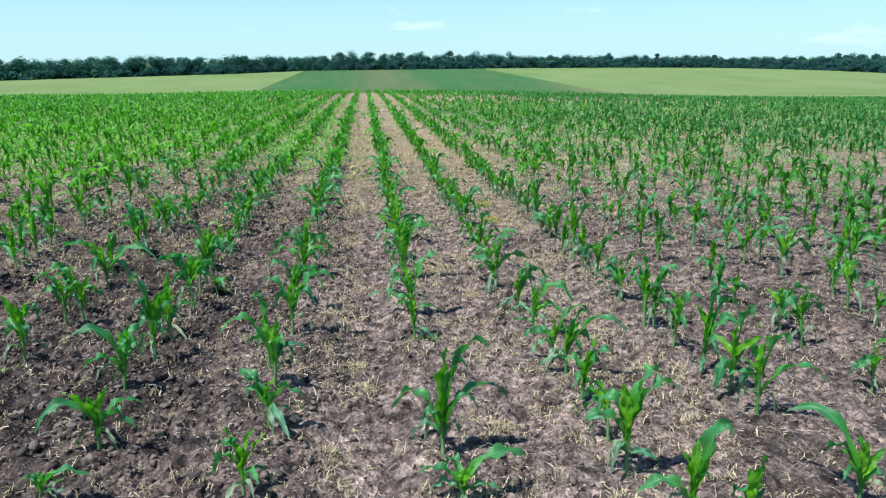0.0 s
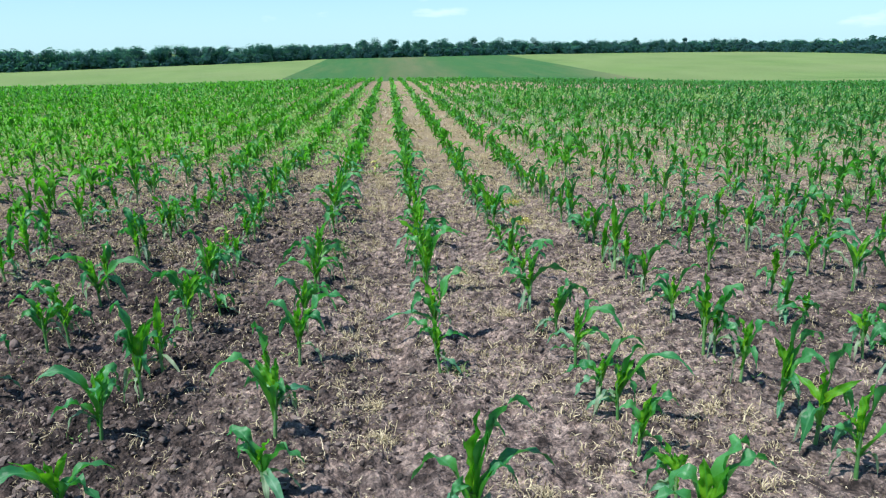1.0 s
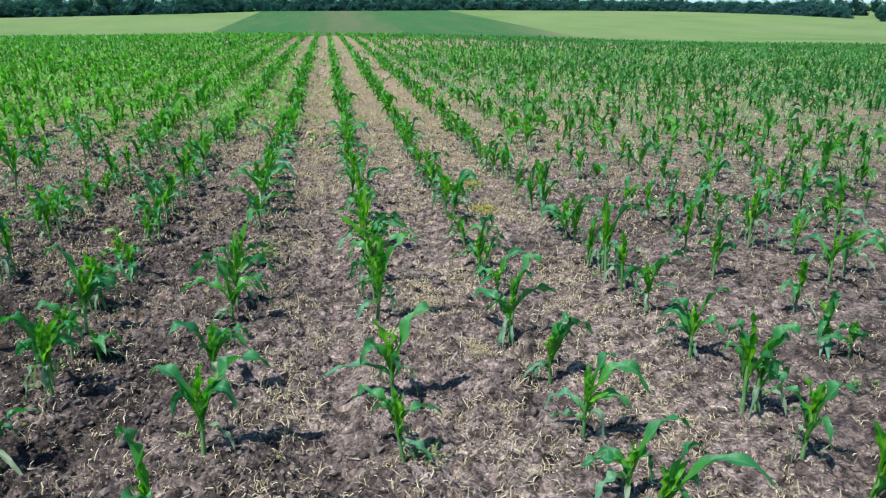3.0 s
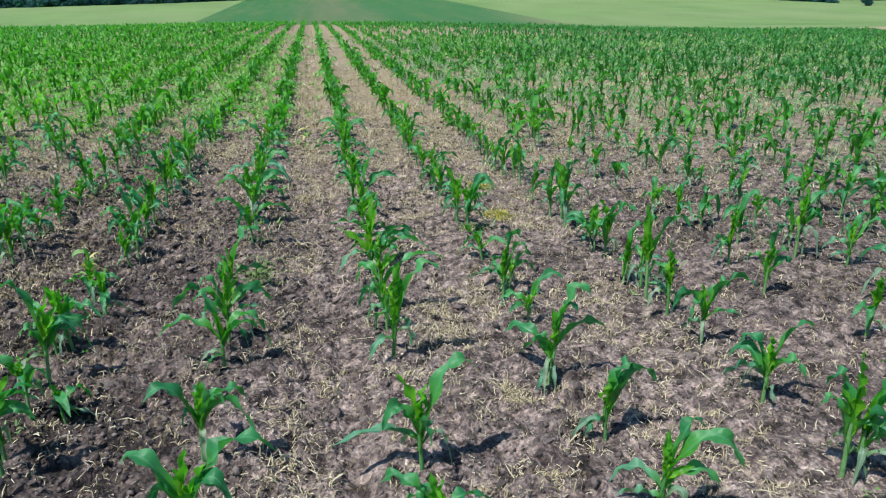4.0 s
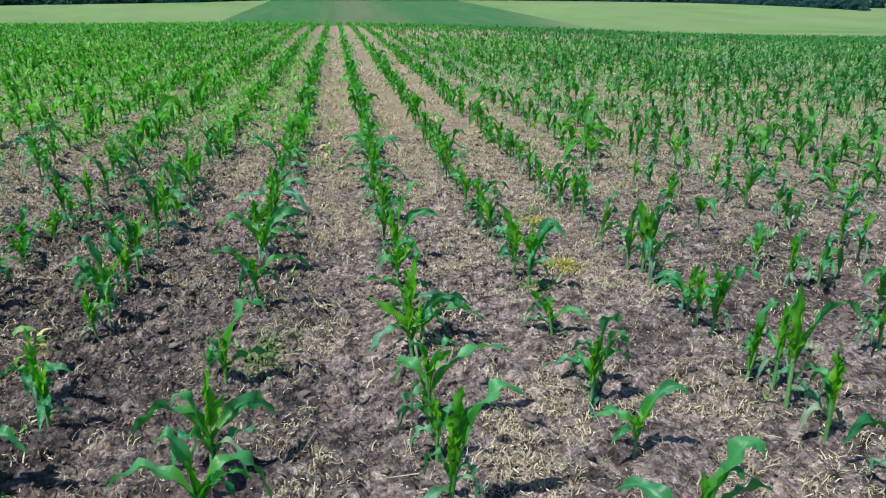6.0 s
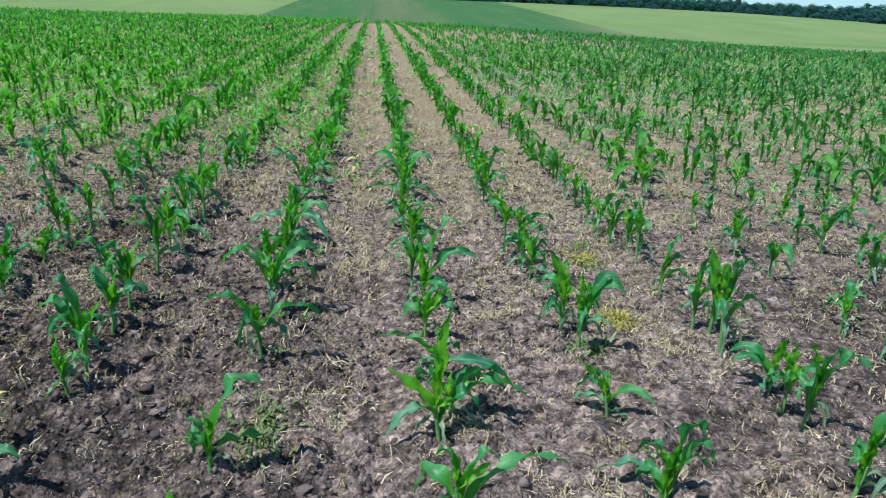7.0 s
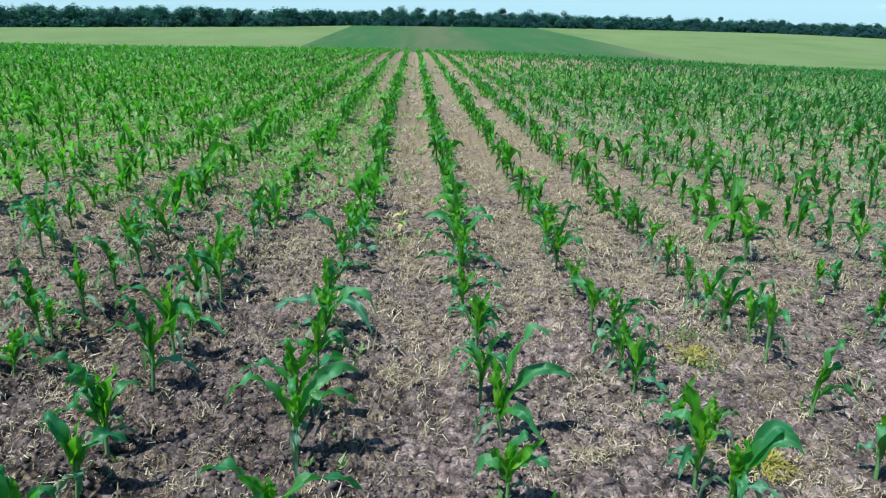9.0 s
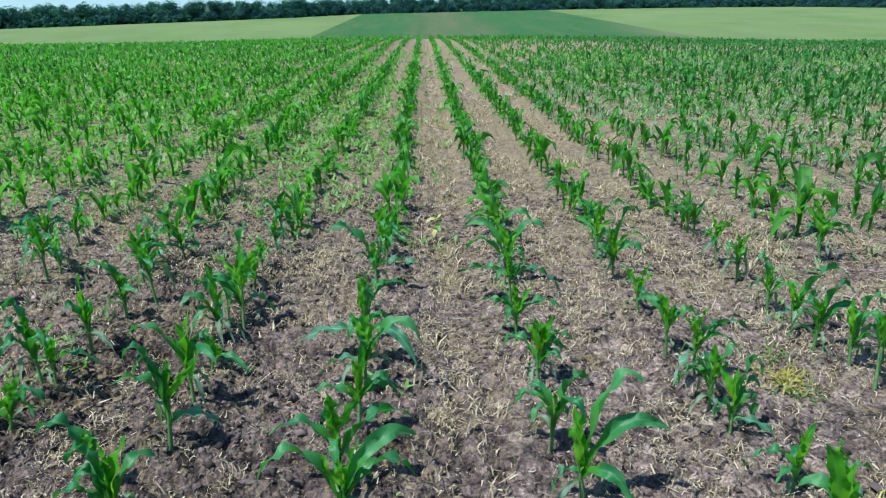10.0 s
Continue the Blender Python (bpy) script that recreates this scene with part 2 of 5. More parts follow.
def plain_material(name, low, high, rough=0.8, scale=40.0, many=True, glow=0.0, bump=0.3, size=0.003):
    m, n, l, b, o = material(name)
    if many:
        rnd = n.new("ShaderNodeNewGeometry").outputs["Random Per Island"]
    else:
        rnd = n.new("ShaderNodeObjectInfo").outputs["Random"]
    grain = noise_fac(n, l, coords(n, l), scale, 4, 0.6)
    col = mixed(n, l, rnd, low, high)
    col = mixed(n, l, 0.6, col, ramp(n, l, grain, [(0.3, (0.55, 0.55, 0.55)), (0.7, (1.3, 1.3, 1.3))]), "MULTIPLY")
    l.new(col, b.inputs["Base Color"])
    b.inputs["Roughness"].default_value = rough
    b.inputs["Specular IOR Level"].default_value = 0.3
    bumped(n, l, b, grain, bump, size)
    if glow:
        tr = n.new("ShaderNodeBsdfTranslucent")
        l.new(mixed(n, l, 1.0, col, (1.3, 1.6, 0.6), "MULTIPLY"), tr.inputs["Color"])
        mix = n.new("ShaderNodeMixShader")
        mix.inputs[0].default_value = glow
        l.new(b.outputs[0], mix.inputs[1])
        l.new(tr.outputs[0], mix.inputs[2])
        l.new(mix.outputs[0], o.inputs["Surface"])
    return m


SOIL = soil_material()
FAR_MAIZE = far_maize_material()
WHEAT = wheat_material()
LEAF_OLD = leaf_material("maize_leaf_blue_green", (0.036, 0.190, 0.066), (0.092, 0.300, 0.094), (0.095, 0.300, 0.024), 0.45, (0.10, 0.28, 0.12), 0.40, 0.36, False)
# low leaves: the pale sheen of the sky is part of this colour
LEAF_LOW = leaf_material("maize_leaf_low_pale_sheen", (0.055, 0.205, 0.112), (0.150, 0.320, 0.190), (0.100, 0.280, 0.075), 0.35, (0.16, 0.32, 0.20), 0.40, 0.32, False)
LEAF_WILT = leaf_material("maize_leaf_limp_grey", (0.120, 0.230, 0.150), (0.290, 0.340, 0.230), (0.130, 0.240, 0.110), 0.40, (0.28, 0.36, 0.25), 0.55, 0.30, False)
LEAF_NEW = leaf_material("maize_leaf_fresh", (0.055, 0.235, 0.016), (0.135, 0.365, 0.018), (0.210, 0.440, 0.018), 0.75, (0.12, 0.38, 0.05), 0.40, 0.46, False)
LEAF_FIELD = leaf_material("maize_leaf_field", (0.028, 0.140, 0.030), (0.120, 0.360, 0.016), (0.125, 0.340, 0.018), 0.50, (0.10, 0.34, 0.06), 0.58, 0.44, True)
STALK = plain_material("maize_stalk", (0.085, 0.215, 0.06), (0.17, 0.30, 0.11), 0.5, 60, False, 0.0, 0.2, 0.002)
STRAW = plain_material("straw", (0.20, 0.152, 0.102), (0.63, 0.525, 0.375), 0.7, 120, True, 0.0, 0.3, 0.002)
STRAW_PALE = plain_material("withered_blades", (0.220, 0.168, 0.100), (0.68, 0.555, 0.380), 0.75, 120, True, 0.15, 0.3, 0.002)
STRAW_YELLOW = plain_material("wilted_yellow", (0.42, 0.36, 0.10), (0.66, 0.56, 0.26), 0.7, 80, True, 0.2, 0.3, 0.002)
CLOD = plain_material("clod", (0.044, 0.033, 0.030), (0.215, 0.163, 0.147), 0.93, 120, True, 0.0, 0.8, 0.006)
WEED = plain_material("weed_leaf", (0.12, 0.27, 0.06), (0.34, 0.48, 0.18), 0.5, 60, True, 0.4)
WEED_OLIVE = plain_material("weed_olive", (0.10, 0.17, 0.05), (0.27, 0.32, 0.13), 0.6, 60, True, 0.3)
WEED_YELLOW = plain_material("weed_yellow", (0.27, 0.24, 0.05), (0.56, 0.48, 0.12), 0.6, 60, True, 0.3)
WEED_PALE = plain_material("weed_pale", (0.11, 0.21, 0.09), (0.25, 0.34, 0.17), 0.6, 60, True, 0.2)
# distant trees: bluish aerial haze is mixed into the foliage colour
HAZED_TREE_LEAF = plain_material("hazed_tree_foliage", (0.056, 0.142, 0.182), (0.074, 0.168, 0.206), 0.9, 0.6, True, 0.75, 0.2, 0.1)
BARK = plain_material("bark", (0.10, 0.085, 0.07), (0.16, 0.14, 0.12), 0.9, 6, True, 0.0, 0.8, 0.05)


# ---- helpers for building ----
def mesh_of(name, verts, faces, mats, uvs=None, index=None, smooth=True):
    """A mesh from numpy arrays; faces all of one length. uvs: one pair for each vertex."""
    me = bpy.data.meshes.new(name)
    verts, faces = np.asarray(verts, np.float32), np.asarray(faces, np.int32)
    k = faces.shape[1]
    me.vertices.add(len(verts))
    me.vertices.foreach_set("co", verts.ravel())
    me.loops.add(faces.size)
    me.loops.foreach_set("vertex_index", faces.ravel())
    me.polygons.add(len(faces))
    me.polygons.foreach_set("loop_start", np.arange(0, faces.size, k, dtype=np.int32))
    me.polygons.foreach_set("use_smooth", np.full(len(faces), smooth))
    for mt in mats:
        me.materials.append(mt)
    if index is not None:
        me.polygons.foreach_set("material_index", np.asarray(index, np.int32))
    if uvs is not None:
        layer = me.uv_layers.new(name="UVMap")
        layer.data.foreach_set("uv", np.asarray(uvs, np.float32)[faces.ravel()].ravel())
    me.update(calc_edges=True)
    return me


def merged(pieces):
    """Joins (verts, faces, uvs) triples into one."""
    vs, fs, us, base = [], [], [], 0
    for v, f, u in pieces:
        vs.append(v), fs.append(f + base), us.append(u)
        base += len(v)
    return np.concatenate(vs), np.concatenate(fs), np.concatenate(us)


def hash01(i, j, seed):
    a = (i.astype(np.int64) * 374761393 + j.astype(np.int64) * 668265263 + seed * 974634777) & 0x7FFFFFFF
    a = ((a ^ (a >> 13)) * 1274126177) & 0x7FFFFFFF
    return ((a ^ (a >> 16)) & 0xFFFF) / 65535.0


def lumps(x, y, size, seed):
    """Smooth value noise of that wavelength, -1 to 1."""
    u, v = np.asarray(x, float) / size, np.asarray(y, float) / size
    i, j = np.floor(u), np.floor(v)
    fx, fy = u - i, v - j
    fx, fy = fx * fx * (3 - 2 * fx), fy * fy * (3 - 2 * fy)
    i, j = i.astype(np.int64), j.astype(np.int64)
    a = hash01(i, j, seed) * (1 - fx) + hash01(i + 1, j, seed) * fx
    b = hash01(i, j + 1, seed) * (1 - fx) + hash01(i + 1, j + 1, seed) * fx
    return (a * (1 - fy) + b * fy) * 2 - 1


ROW_STEP, ROW_ZERO = 0.70, 0.21       # the maize stands in rows along y


def lie(x, y):
    """The lie of the land, without clods."""
    x, y = np.asarray(x, float), np.asarray(y, float)
    yn = np.clip(y, 0, 60)
    near = -0.09 - 0.0027 * yn - 0.000303 * yn * yn
    t = np.clip((y - 60) / 155, 0, 1)
    z0, z1, m0, m1 = -1.343, -7.60, -0.0391 * 155, 0.0205 * 155
    dip = (2 * t**3 - 3 * t**2 + 1) * z0 + (t**3 - 2 * t**2 + t) * m0 + (3 * t**2 - 2 * t**3) * z1 + (t**3 - t**2) * m1
    rise = -7.60 + 0.0205 * (np.clip(y, 215, 440) - 215)
    z = np.where(y < 60, near, np.where(y < 215, dip, rise))
    fade = np.clip(1 - (y - 60) / 140, 0, 1)
    swell = np.clip((y - 18) / 34, 0, 1)
    z = z + fade * swell * swell * (3 - 2 * swell) * (0.52 * np.exp(-((x - 5) / 17) ** 2) - 0.26)
    return z + fade * (-0.013 * np.clip(x, -80, 80) - 0.076 * np.tanh(x / 4))


def ruggedness(x):
    """Cloddy to one side of the walk, pressed smooth to the other."""
    return 1.62 - 0.62 / (1 + np.exp(-(np.clip(np.asarray(x, float), -20, 20) - 0.1) / 0.5))


def ground_z(x, y):
    x, y = np.asarray(x, float), np.asarray(y, float)
    r = ruggedness(x)
    clod = np.maximum(lumps(x, y, 0.11, 3), -0.35) * 0.019 + np.abs(lumps(x, y, 0.065, 4)) * 0.025 + np.abs(lumps(x, y, 0.036, 5)) * 0.019
    track = np.exp(-((x - 0.0) / 0.07) ** 2) + np.exp(-((x + 0.15) / 0.05) ** 2) * 0.6
    z = lumps(x, y, 0.9, 1) * 0.012 + lumps(x, y, 0.32, 2) * 0.012 + r * clod * (1 - 0.8 * np.clip(track, 0, 1))
    row = np.cos((x - ROW_ZERO) / ROW_STEP * 2 * np.pi)
    z = z + 0.010 * row
    # the press-wheel track beside the middle row, with the marks of its lugs
    lug = 0.5 + 0.5 * np.sin(y / 0.072 * 2 * np.pi + 14 * x)
    z = z - track * (0.026 - 0.020 * lug)
    return lie(x, y) + z


def spaced(lo, hi, step, ends, growth):
    mid = list(np.arange(lo, hi + step / 2, step))
    s, a = step, lo
    left = []
    while a > ends[0]:
        s *= growth
        a -= s
        left.append(a)
    s, a = step, mid[-1]
    right = []
    while a < ends[1]:
        s *= growth
        a += s
        right.append(a)
    return np.array(left[::-1] + mid + right)


def snap(values, marks):
    for mk in marks:
        values[np.argmin(np.abs(values - mk))] = mk
    return values


# ---- ground: one sheet from the furrows underfoot to the skyline ----
STRIP_LEFT, STRIP_RIGHT = -34.0, 71.0      # edges of the maize strip


def build_ground():
    xs = snap(spaced(-2.2, 2.7, 0.0165, (-2400, 2400), 1.10), (STRIP_LEFT, STRIP_RIGHT))
    ys = snap(spaced(1.9, 8.0, 0.0172, (-400, 3800), 1.07), (100.0, 440.0))
    gx, gy = np.meshgrid(xs, ys)
    gz = ground_z(gx, gy)
    verts = np.stack([gx.ravel(), gy.ravel(), gz.ravel()], 1)
    nx, ny = len(xs), len(ys)
    a = (np.arange(ny - 1)[:, None] * nx + np.arange(nx - 1)[None, :]).ravel()
    faces = np.stack([a, a + 1, a + nx + 1, a + nx], 1)
    cx, cy = (gx[:-1, :-1] + gx[1:, 1:]).ravel() / 2, (gy[:-1, :-1] + gy[1:, 1:]).ravel() / 2
    inside = (cx > STRIP_LEFT) & (cx < STRIP_RIGHT)
    index = np.where(cy < 100, 0, np.where(inside & (cy < 440), 1, 2))
    ob = new("ground", mesh_of("ground", verts, faces, [SOIL, FAR_MAIZE, WHEAT], index=index))
    return tagged(ob, "cloddy mauve-brown field soil with straw, pale wheat and maize strips beyond", "ground", kind="structure")


build_ground()


# ---- maize ----
def strap(px, py, pz, width, cross, fold, wave, roll, twist, seed, wide=0.42):
    """A strap leaf along a curve that runs out in x and z: V-shaped across, rippled at the edges, turned about its own line."""
    rng = np.random.RandomState(seed)
    segs = len(px) - 1
    s = np.linspace(0, 1, segs + 1)
    ang = np.arctan2(np.gradient(pz), np.gradient(px))
    w = width * np.clip(np.where(s < wide, 0.50 + 0.50 * np.sin(s / wide * np.pi / 2), np.cos((s - wide) / (1 - wide) * np.pi / 2) ** 0.92), 0.02, 1)
    ph = rng.uniform(0, 6.28)
    out, uv = [], []
    for k in range(segs + 1):
        n = np.array([-math.sin(ang[k]), 0, math.cos(ang[k])])
        tw = roll * min(1, s[k] * 3) + twist * s[k]
        side = np.array([0, math.cos(tw), 0]) + n * math.sin(tw)
        up = n * math.cos(tw) - np.array([0, math.sin(tw), 0])
        f = fold * (1 - s[k]) ** 1.5 + 0.22
        for c in range(cross + 1):
            q = 2 * c / cross - 1
            ripple = wave * abs(q) * width * math.sin(ph + s[k] * 19 + (1.9 if q > 0 else 0)) * math.sin(s[k] * np.pi) ** 0.7
            p = np.array([px[k], py[k], pz[k]]) + side * (q * w[k] * 0.5 * math.cos(f)) + up * (abs(q) * w[k] * 0.5 * math.sin(f) + ripple)
            out.append(p), uv.append((c / cross, s[k]))
    m = cross + 1
    faces = [(k * m + c, k * m + c + 1, (k + 1) * m + c + 1, (k + 1) * m + c) for k in range(segs) for c in range(cross)]
    return np.array(out), np.array(faces), np.array(uv)


def blade(length, width, rise, bend, segs, cross, fold=0.35, wave=0.0, twist=0.0, seed=0):
    """A leaf that leaves the origin along +x, climbing at rise degrees and bending over by bend degrees."""
    rng = np.random.RandomState(seed)
    s = np.linspace(0, 1, segs + 1)
    late = rng.uniform(1.1, 2.6)
    ang = np.radians(rise - bend * s**late + 9 * np.sin(s * 9 + rng.uniform(0, 6)) * s)
    step = length / segs
    px = np.concatenate([[0], np.cumsum(np.cos((ang[:-1] + ang[1:]) / 2) * step)])
    pz = np.concatenate([[0], np.cumsum(np.sin((ang[:-1] + ang[1:]) / 2) * step)])
    return strap(px, px * 0, pz, width, cross, fold, wave, 0.0, twist, seed)


def maize_leaf(reach, start, crest, tip, seed, segs=13, cross=4, broad=1.0):
    """A maize leaf by its bearing: it leaves the stalk at start, climbs to the crest and ends at the tip, reach metres out."""
    rng = random.Random(seed)
    erect = crest - tip < 0.012 and tip > start
    s = np.linspace(0, 1, segs + 1)
    if erect:
        cx, cz = reach * rng.uniform(0.15, 0.35), start + (tip - start) * rng.uniform(0.55, 0.75)
    else:
        cx = reach * (0.38 + 0.34 * min(1.0, (crest - tip) / max(reach, 0.03)))
        cz = min(2 * crest - 0.5 * (start + tip), crest + 0.14)
    px = 2 * s * (1 - s) * cx + s * s * reach
    pz = (1 - s) ** 2 * start + 2 * s * (1 - s) * cz + s * s * tip
    py = rng.uniform(-0.22, 0.22) * reach * s * s
    length = float(np.sum(np.hypot(np.diff(px), np.diff(pz))))
    pz = pz + 0.010 * length * np.sin(s * rng.uniform(7, 13) + rng.uniform(0, 6)) * s
    width = min(0.050, 0.019 + 0.094 * length) * rng.uniform(0.86, 1.16) * broad
    roll = rng.choice((-1, 1)) * rng.uniform(0.5, 1.25) if erect else rng.uniform(-0.45, 0.45)
    return strap(px, py, pz, width, cross, rng.uniform(0.55, 0.9), rng.uniform(0.20, 0.44), roll, rng.uniform(-1.2, 1.2), seed, rng.uniform(0.38, 0.52))


def turned(piece, az, at=(0, 0, 0), scale=1.0):
    v, f, u = piece
    c, s = math.cos(az), math.sin(az)
    r = np.array([[c, -s, 0], [s, c, 0], [0, 0, 1]])
    return (v * scale) @ r.T + np.array(at), f, u


def tube(height, r0, r1, sides, rings, lean=0.0):
    v, u = [], []
    for k in range(rings + 1):
        t = k / rings
        r = r0 + (r1 - r0) * t
        r *= 1.0 + (0.14 if k % 3 == 1 else 0.0)
        for c in range(sides):
            a = 2 * math.pi * c / sides
            v.append((r * math.cos(a) + lean * height * t * t, r * math.sin(a), height * t - 0.02 * (k == 0)))
            u.append((c / sides, t))
    f = [(k * sides + c, k * sides + (c + 1) % sides, (k + 1) * sides + (c + 1) % sides, (k + 1) * sides + c) for k in range(rings) for c in range(sides)]
    return np.array(v), np.array(f), np.array(u)


STALK_SHAPE = tube(0.13, 0.0088, 0.0080, 8, 6)
STALK_MESH = mesh_of("stalk", *STALK_SHAPE[:2], [STALK], STALK_SHAPE[2])
MAIZE_LABELS = {
    "tall": "sturdy young maize plant with broad arching green leaves",
    "mid": "young maize plant with arching blue-green leaves in soil",
    "small": "small stunted maize seedling with few drooping leaves",
}
STANDS = []


def stand(x, y, stem, lean, *leaves):
    """Note one plant in centimetres: its place, the height and lean of its stalk, and for each leaf its heading in degrees, its reach, crest and tip."""
    STANDS.append((x, y, stem, lean, leaves))


stand(-240, 884, 24, 0, (-143, 4, 38, 38), (174, 1, 34, 34), (-168, 17, 32, 30), (39, 8, 27, 26), (-173, 5, 25, 21))
stand(-178, 342, 19, 1, (176, 7, 37, 37), (29, 9, 29, 19), (-177, 8, 19, 13), (19, 5, 33, 33))
stand(-176, 389, 18, 0, (-166, 13, 29, 26), (25, 12, 22, 22), (-64, 2, 28, 28), (-179, 11, 20, 17))
stand(-174, 408, 19, -1, (-180, 18, 33, 30), (6, 7, 29, 29), (-156, 6, 33, 33), (27, 10, 21, 12))
stand(-180, 761, 19, -1, (-171, 7, 35, 33), (-145, 2, 32, 32), (60, 10, 24, 24), (-143, 9, 28, 26))
stand(-180, 770, 14, 0, (66, 1, 23, 23), (51, 5, 22, 22), (-159, 5, 15, 12))
stand(-176, 795, 16, 0, (96, 1, 38, 38), (27, 2, 25, 25), (-157, 8, 23, 21), (-1, 5, 23, 23))
stand(-176, 834, 18, -1, (177, 9, 29, 27), (138, 2, 29, 29), (-3, 6, 24, 24), (-150, 15, 31, 29))
stand(-169, 855, 27, -3, (-154, 9, 39, 39), (-90, 1, 35, 35), (27, 7, 33, 33), (31, 10, 28, 24))
stand(-117, 215, 5, 1, (-177, 5, 9, 7), (52, 5, 7, 4), (-33, 1, 10, 10))
stand(-112, 254, 16, 1, (-166, 21, 24, 15), (20, 18, 20, 15), (-137, 12, 32, 32), (-10, 5, 28, 28), (49, 7, 16, 11))
stand(-117, 302, 18, 2, (-177, 20, 30, 28), (46, 10, 28, 20), (1, 4, 32, 32), (-164, 17, 18, 13), (136, 4, 28, 28))
stand(-113, 337, 19, 0, (168, 9, 44, 42), (14, 10, 40, 40), (-161, 7, 33, 31), (41, 14, 29, 20), (3, 6, 38, 38))
stand(-114, 369, 17, 0, (23, 1, 41, 41), (33, 16, 21, 19), (-23, 5, 29, 29), (50, 8, 16, 12))
stand(-111, 412, 24, -1, (-163, 12, 36, 34), (-10, 10, 33, 33), (-31, 4, 36, 36), (172, 10, 24, 19), (14, 13, 25, 18))
stand(-115, 423, 19, 1, (-167, 19, 32, 28), (122, 1, 34, 34), (-174, 12, 32, 30), (-8, 8, 34, 34), (-158, 10, 20, 17))
stand(-115, 447, 18, 1, (110, 1, 25, 25), (179, 13, 25, 23), (-159, 5, 24, 24), (34, 5, 14, 7))
stand(-104, 448, 10, -1, (-169, 2, 18, 18), (34, 3, 11, 9), (-8, 5, 7, 3), (-167, 3, 10, 8))
stand(-117, 473, 21, 2, (174, 13, 41, 39), (32, 4, 38, 38), (8, 7, 33, 33), (28, 16, 25, 10), (-163, 7, 25, 22))
stand(-111, 534, 11, 0, (170, 1, 26, 26), (58, 5, 20, 18), (43, 4, 16, 13), (-177, 3, 16, 14), (-1, 4, 25, 25))
stand(-116, 604, 12, -2, (111, 3, 25, 25), (16, 4, 19, 19), (54, 5, 10, 4))
stand(-114, 616, 17, 1, (177, 8, 40, 38), (7, 10, 36, 36), (34, 6, 21, 20), (-140, 1, 27, 27), (177, 11, 23, 20))
stand(-117, 654, 15, 2, (175, 9, 27, 25), (-4, 3, 28, 28), (151, 3, 25, 25), (-42, 2, 10, 3))
stand(-117, 677, 17, 1, (-160, 9, 32, 30), (24, 7, 35, 35), (158, 1, 34, 34), (49, 17, 24, 16), (-156, 8, 25, 23))
stand(-117, 722, 22, 2, (174, 17, 29, 27), (-155, 11, 40, 38), (22, 11, 33, 33), (14, 2, 33, 33), (24, 17, 13, 5), (-160, 8, 35, 33))
stand(-118, 752, 20, 0, (-180, 23, 33, 27), (21, 3, 41, 41), (-157, 5, 30, 30), (35, 10, 26, 21), (46, 5, 28, 28))
stand(-119, 779, 10, 2, (-24, 18, 10, 3), (-143, 6, 21, 21), (-26, 6, 15, 14), (-128, 3, 20, 20))
stand(-124, 811, 18, 0, (-158, 16, 24, 22), (-116, 3, 42, 42), (-1, 4, 26, 26), (-172, 9, 29, 27), (-22, 16, 11, 3))
stand(-116, 824, 24, 1, (171, 6, 33, 33), (66, 6, 42, 42), (26, 8, 34, 34), (-178, 17, 27, 24), (32, 16, 16, 5))
stand(-50, 216, 12, 0, (170, 11, 16, 7), (167, 6, 26, 26), (23, 9, 23, 23), (10, 10, 10, 3), (-18, 5, 27, 27), (-178, 6, 21, 19))
stand(-47, 262, 14, -1, (160, 13, 23, 21), (8, 4, 22, 22), (-63, 19, 11, 3), (164, 9, 21, 19), (119, 2, 17, 17))
stand(-49, 297, 21, 2, (-175, 22, 36, 30), (-31, 2, 35, 35), (32, 9, 20, 14), (164, 8, 33, 33), (33, 17, 19, 14))
stand(-48, 369, 22, 1, (170, 17, 32, 29), (8, 8, 33, 33), (13, 1, 37, 37), (11, 25, 35, 31), (179, 9, 25, 17))
stand(-50, 474, 15, 0, (165, 10, 31, 29), (163, 26, 22, 14), (26, 20, 22, 3), (30, 6, 20, 20), (-133, 9, 7, 3))
stand(-51, 499, 21, 1, (76, 1, 41, 41), (165, 25, 26, 13), (-172, 10, 30, 28), (40, 26, 22, 10), (21, 6, 30, 30), (18, 16, 15, 13))
stand(-55, 557, 9, 0, (6, 18, 31, 29), (19, 5, 19, 19), (173, 7, 18, 16), (14, 19, 11, 9))
stand(-50, 631, 18, -1, (-178, 21, 29, 26), (8, 28, 25, 18), (-148, 9, 30, 30), (97, 2, 27, 27), (13, 13, 16, 3), (168, 9, 17, 14))
stand(-52, 677, 23, 1, (-170, 23, 37, 28), (158, 11, 33, 33), (17, 6, 37, 37), (37, 26, 25, 13), (15, 23, 35, 33), (12, 3, 18, 11))
stand(-52, 732, 15, 1, (-174, 19, 18, 15), (46, 1, 23, 23), (37, 6, 17, 17), (27, 14, 17, 14), (175, 5, 21, 21), (-41, 5, 36, 36))
stand(-52, 765, 17, 0, (168, 19, 12, 5), (14, 1, 32, 32), (-3, 7, 29, 29), (8, 24, 30, 17), (162, 5, 32, 32))
stand(-55, 790, 18, 1, (163, 31, 15, 8), (-170, 5, 22, 22), (-2, 9, 21, 19), (-13, 25, 17, 3), (-102, 3, 24, 24))
stand(-56, 837, 13, -1, (-159, 6, 26, 26), (-9, 4, 17, 16), (18, 22, 17, 14), (-126, 3, 23, 23))
stand(-54, 875, 18, -1, (-170, 27, 36, 34), (154, 5, 23, 23), (37, 6, 26, 26), (2, 27, 17, 14), (-174, 12, 21, 18))
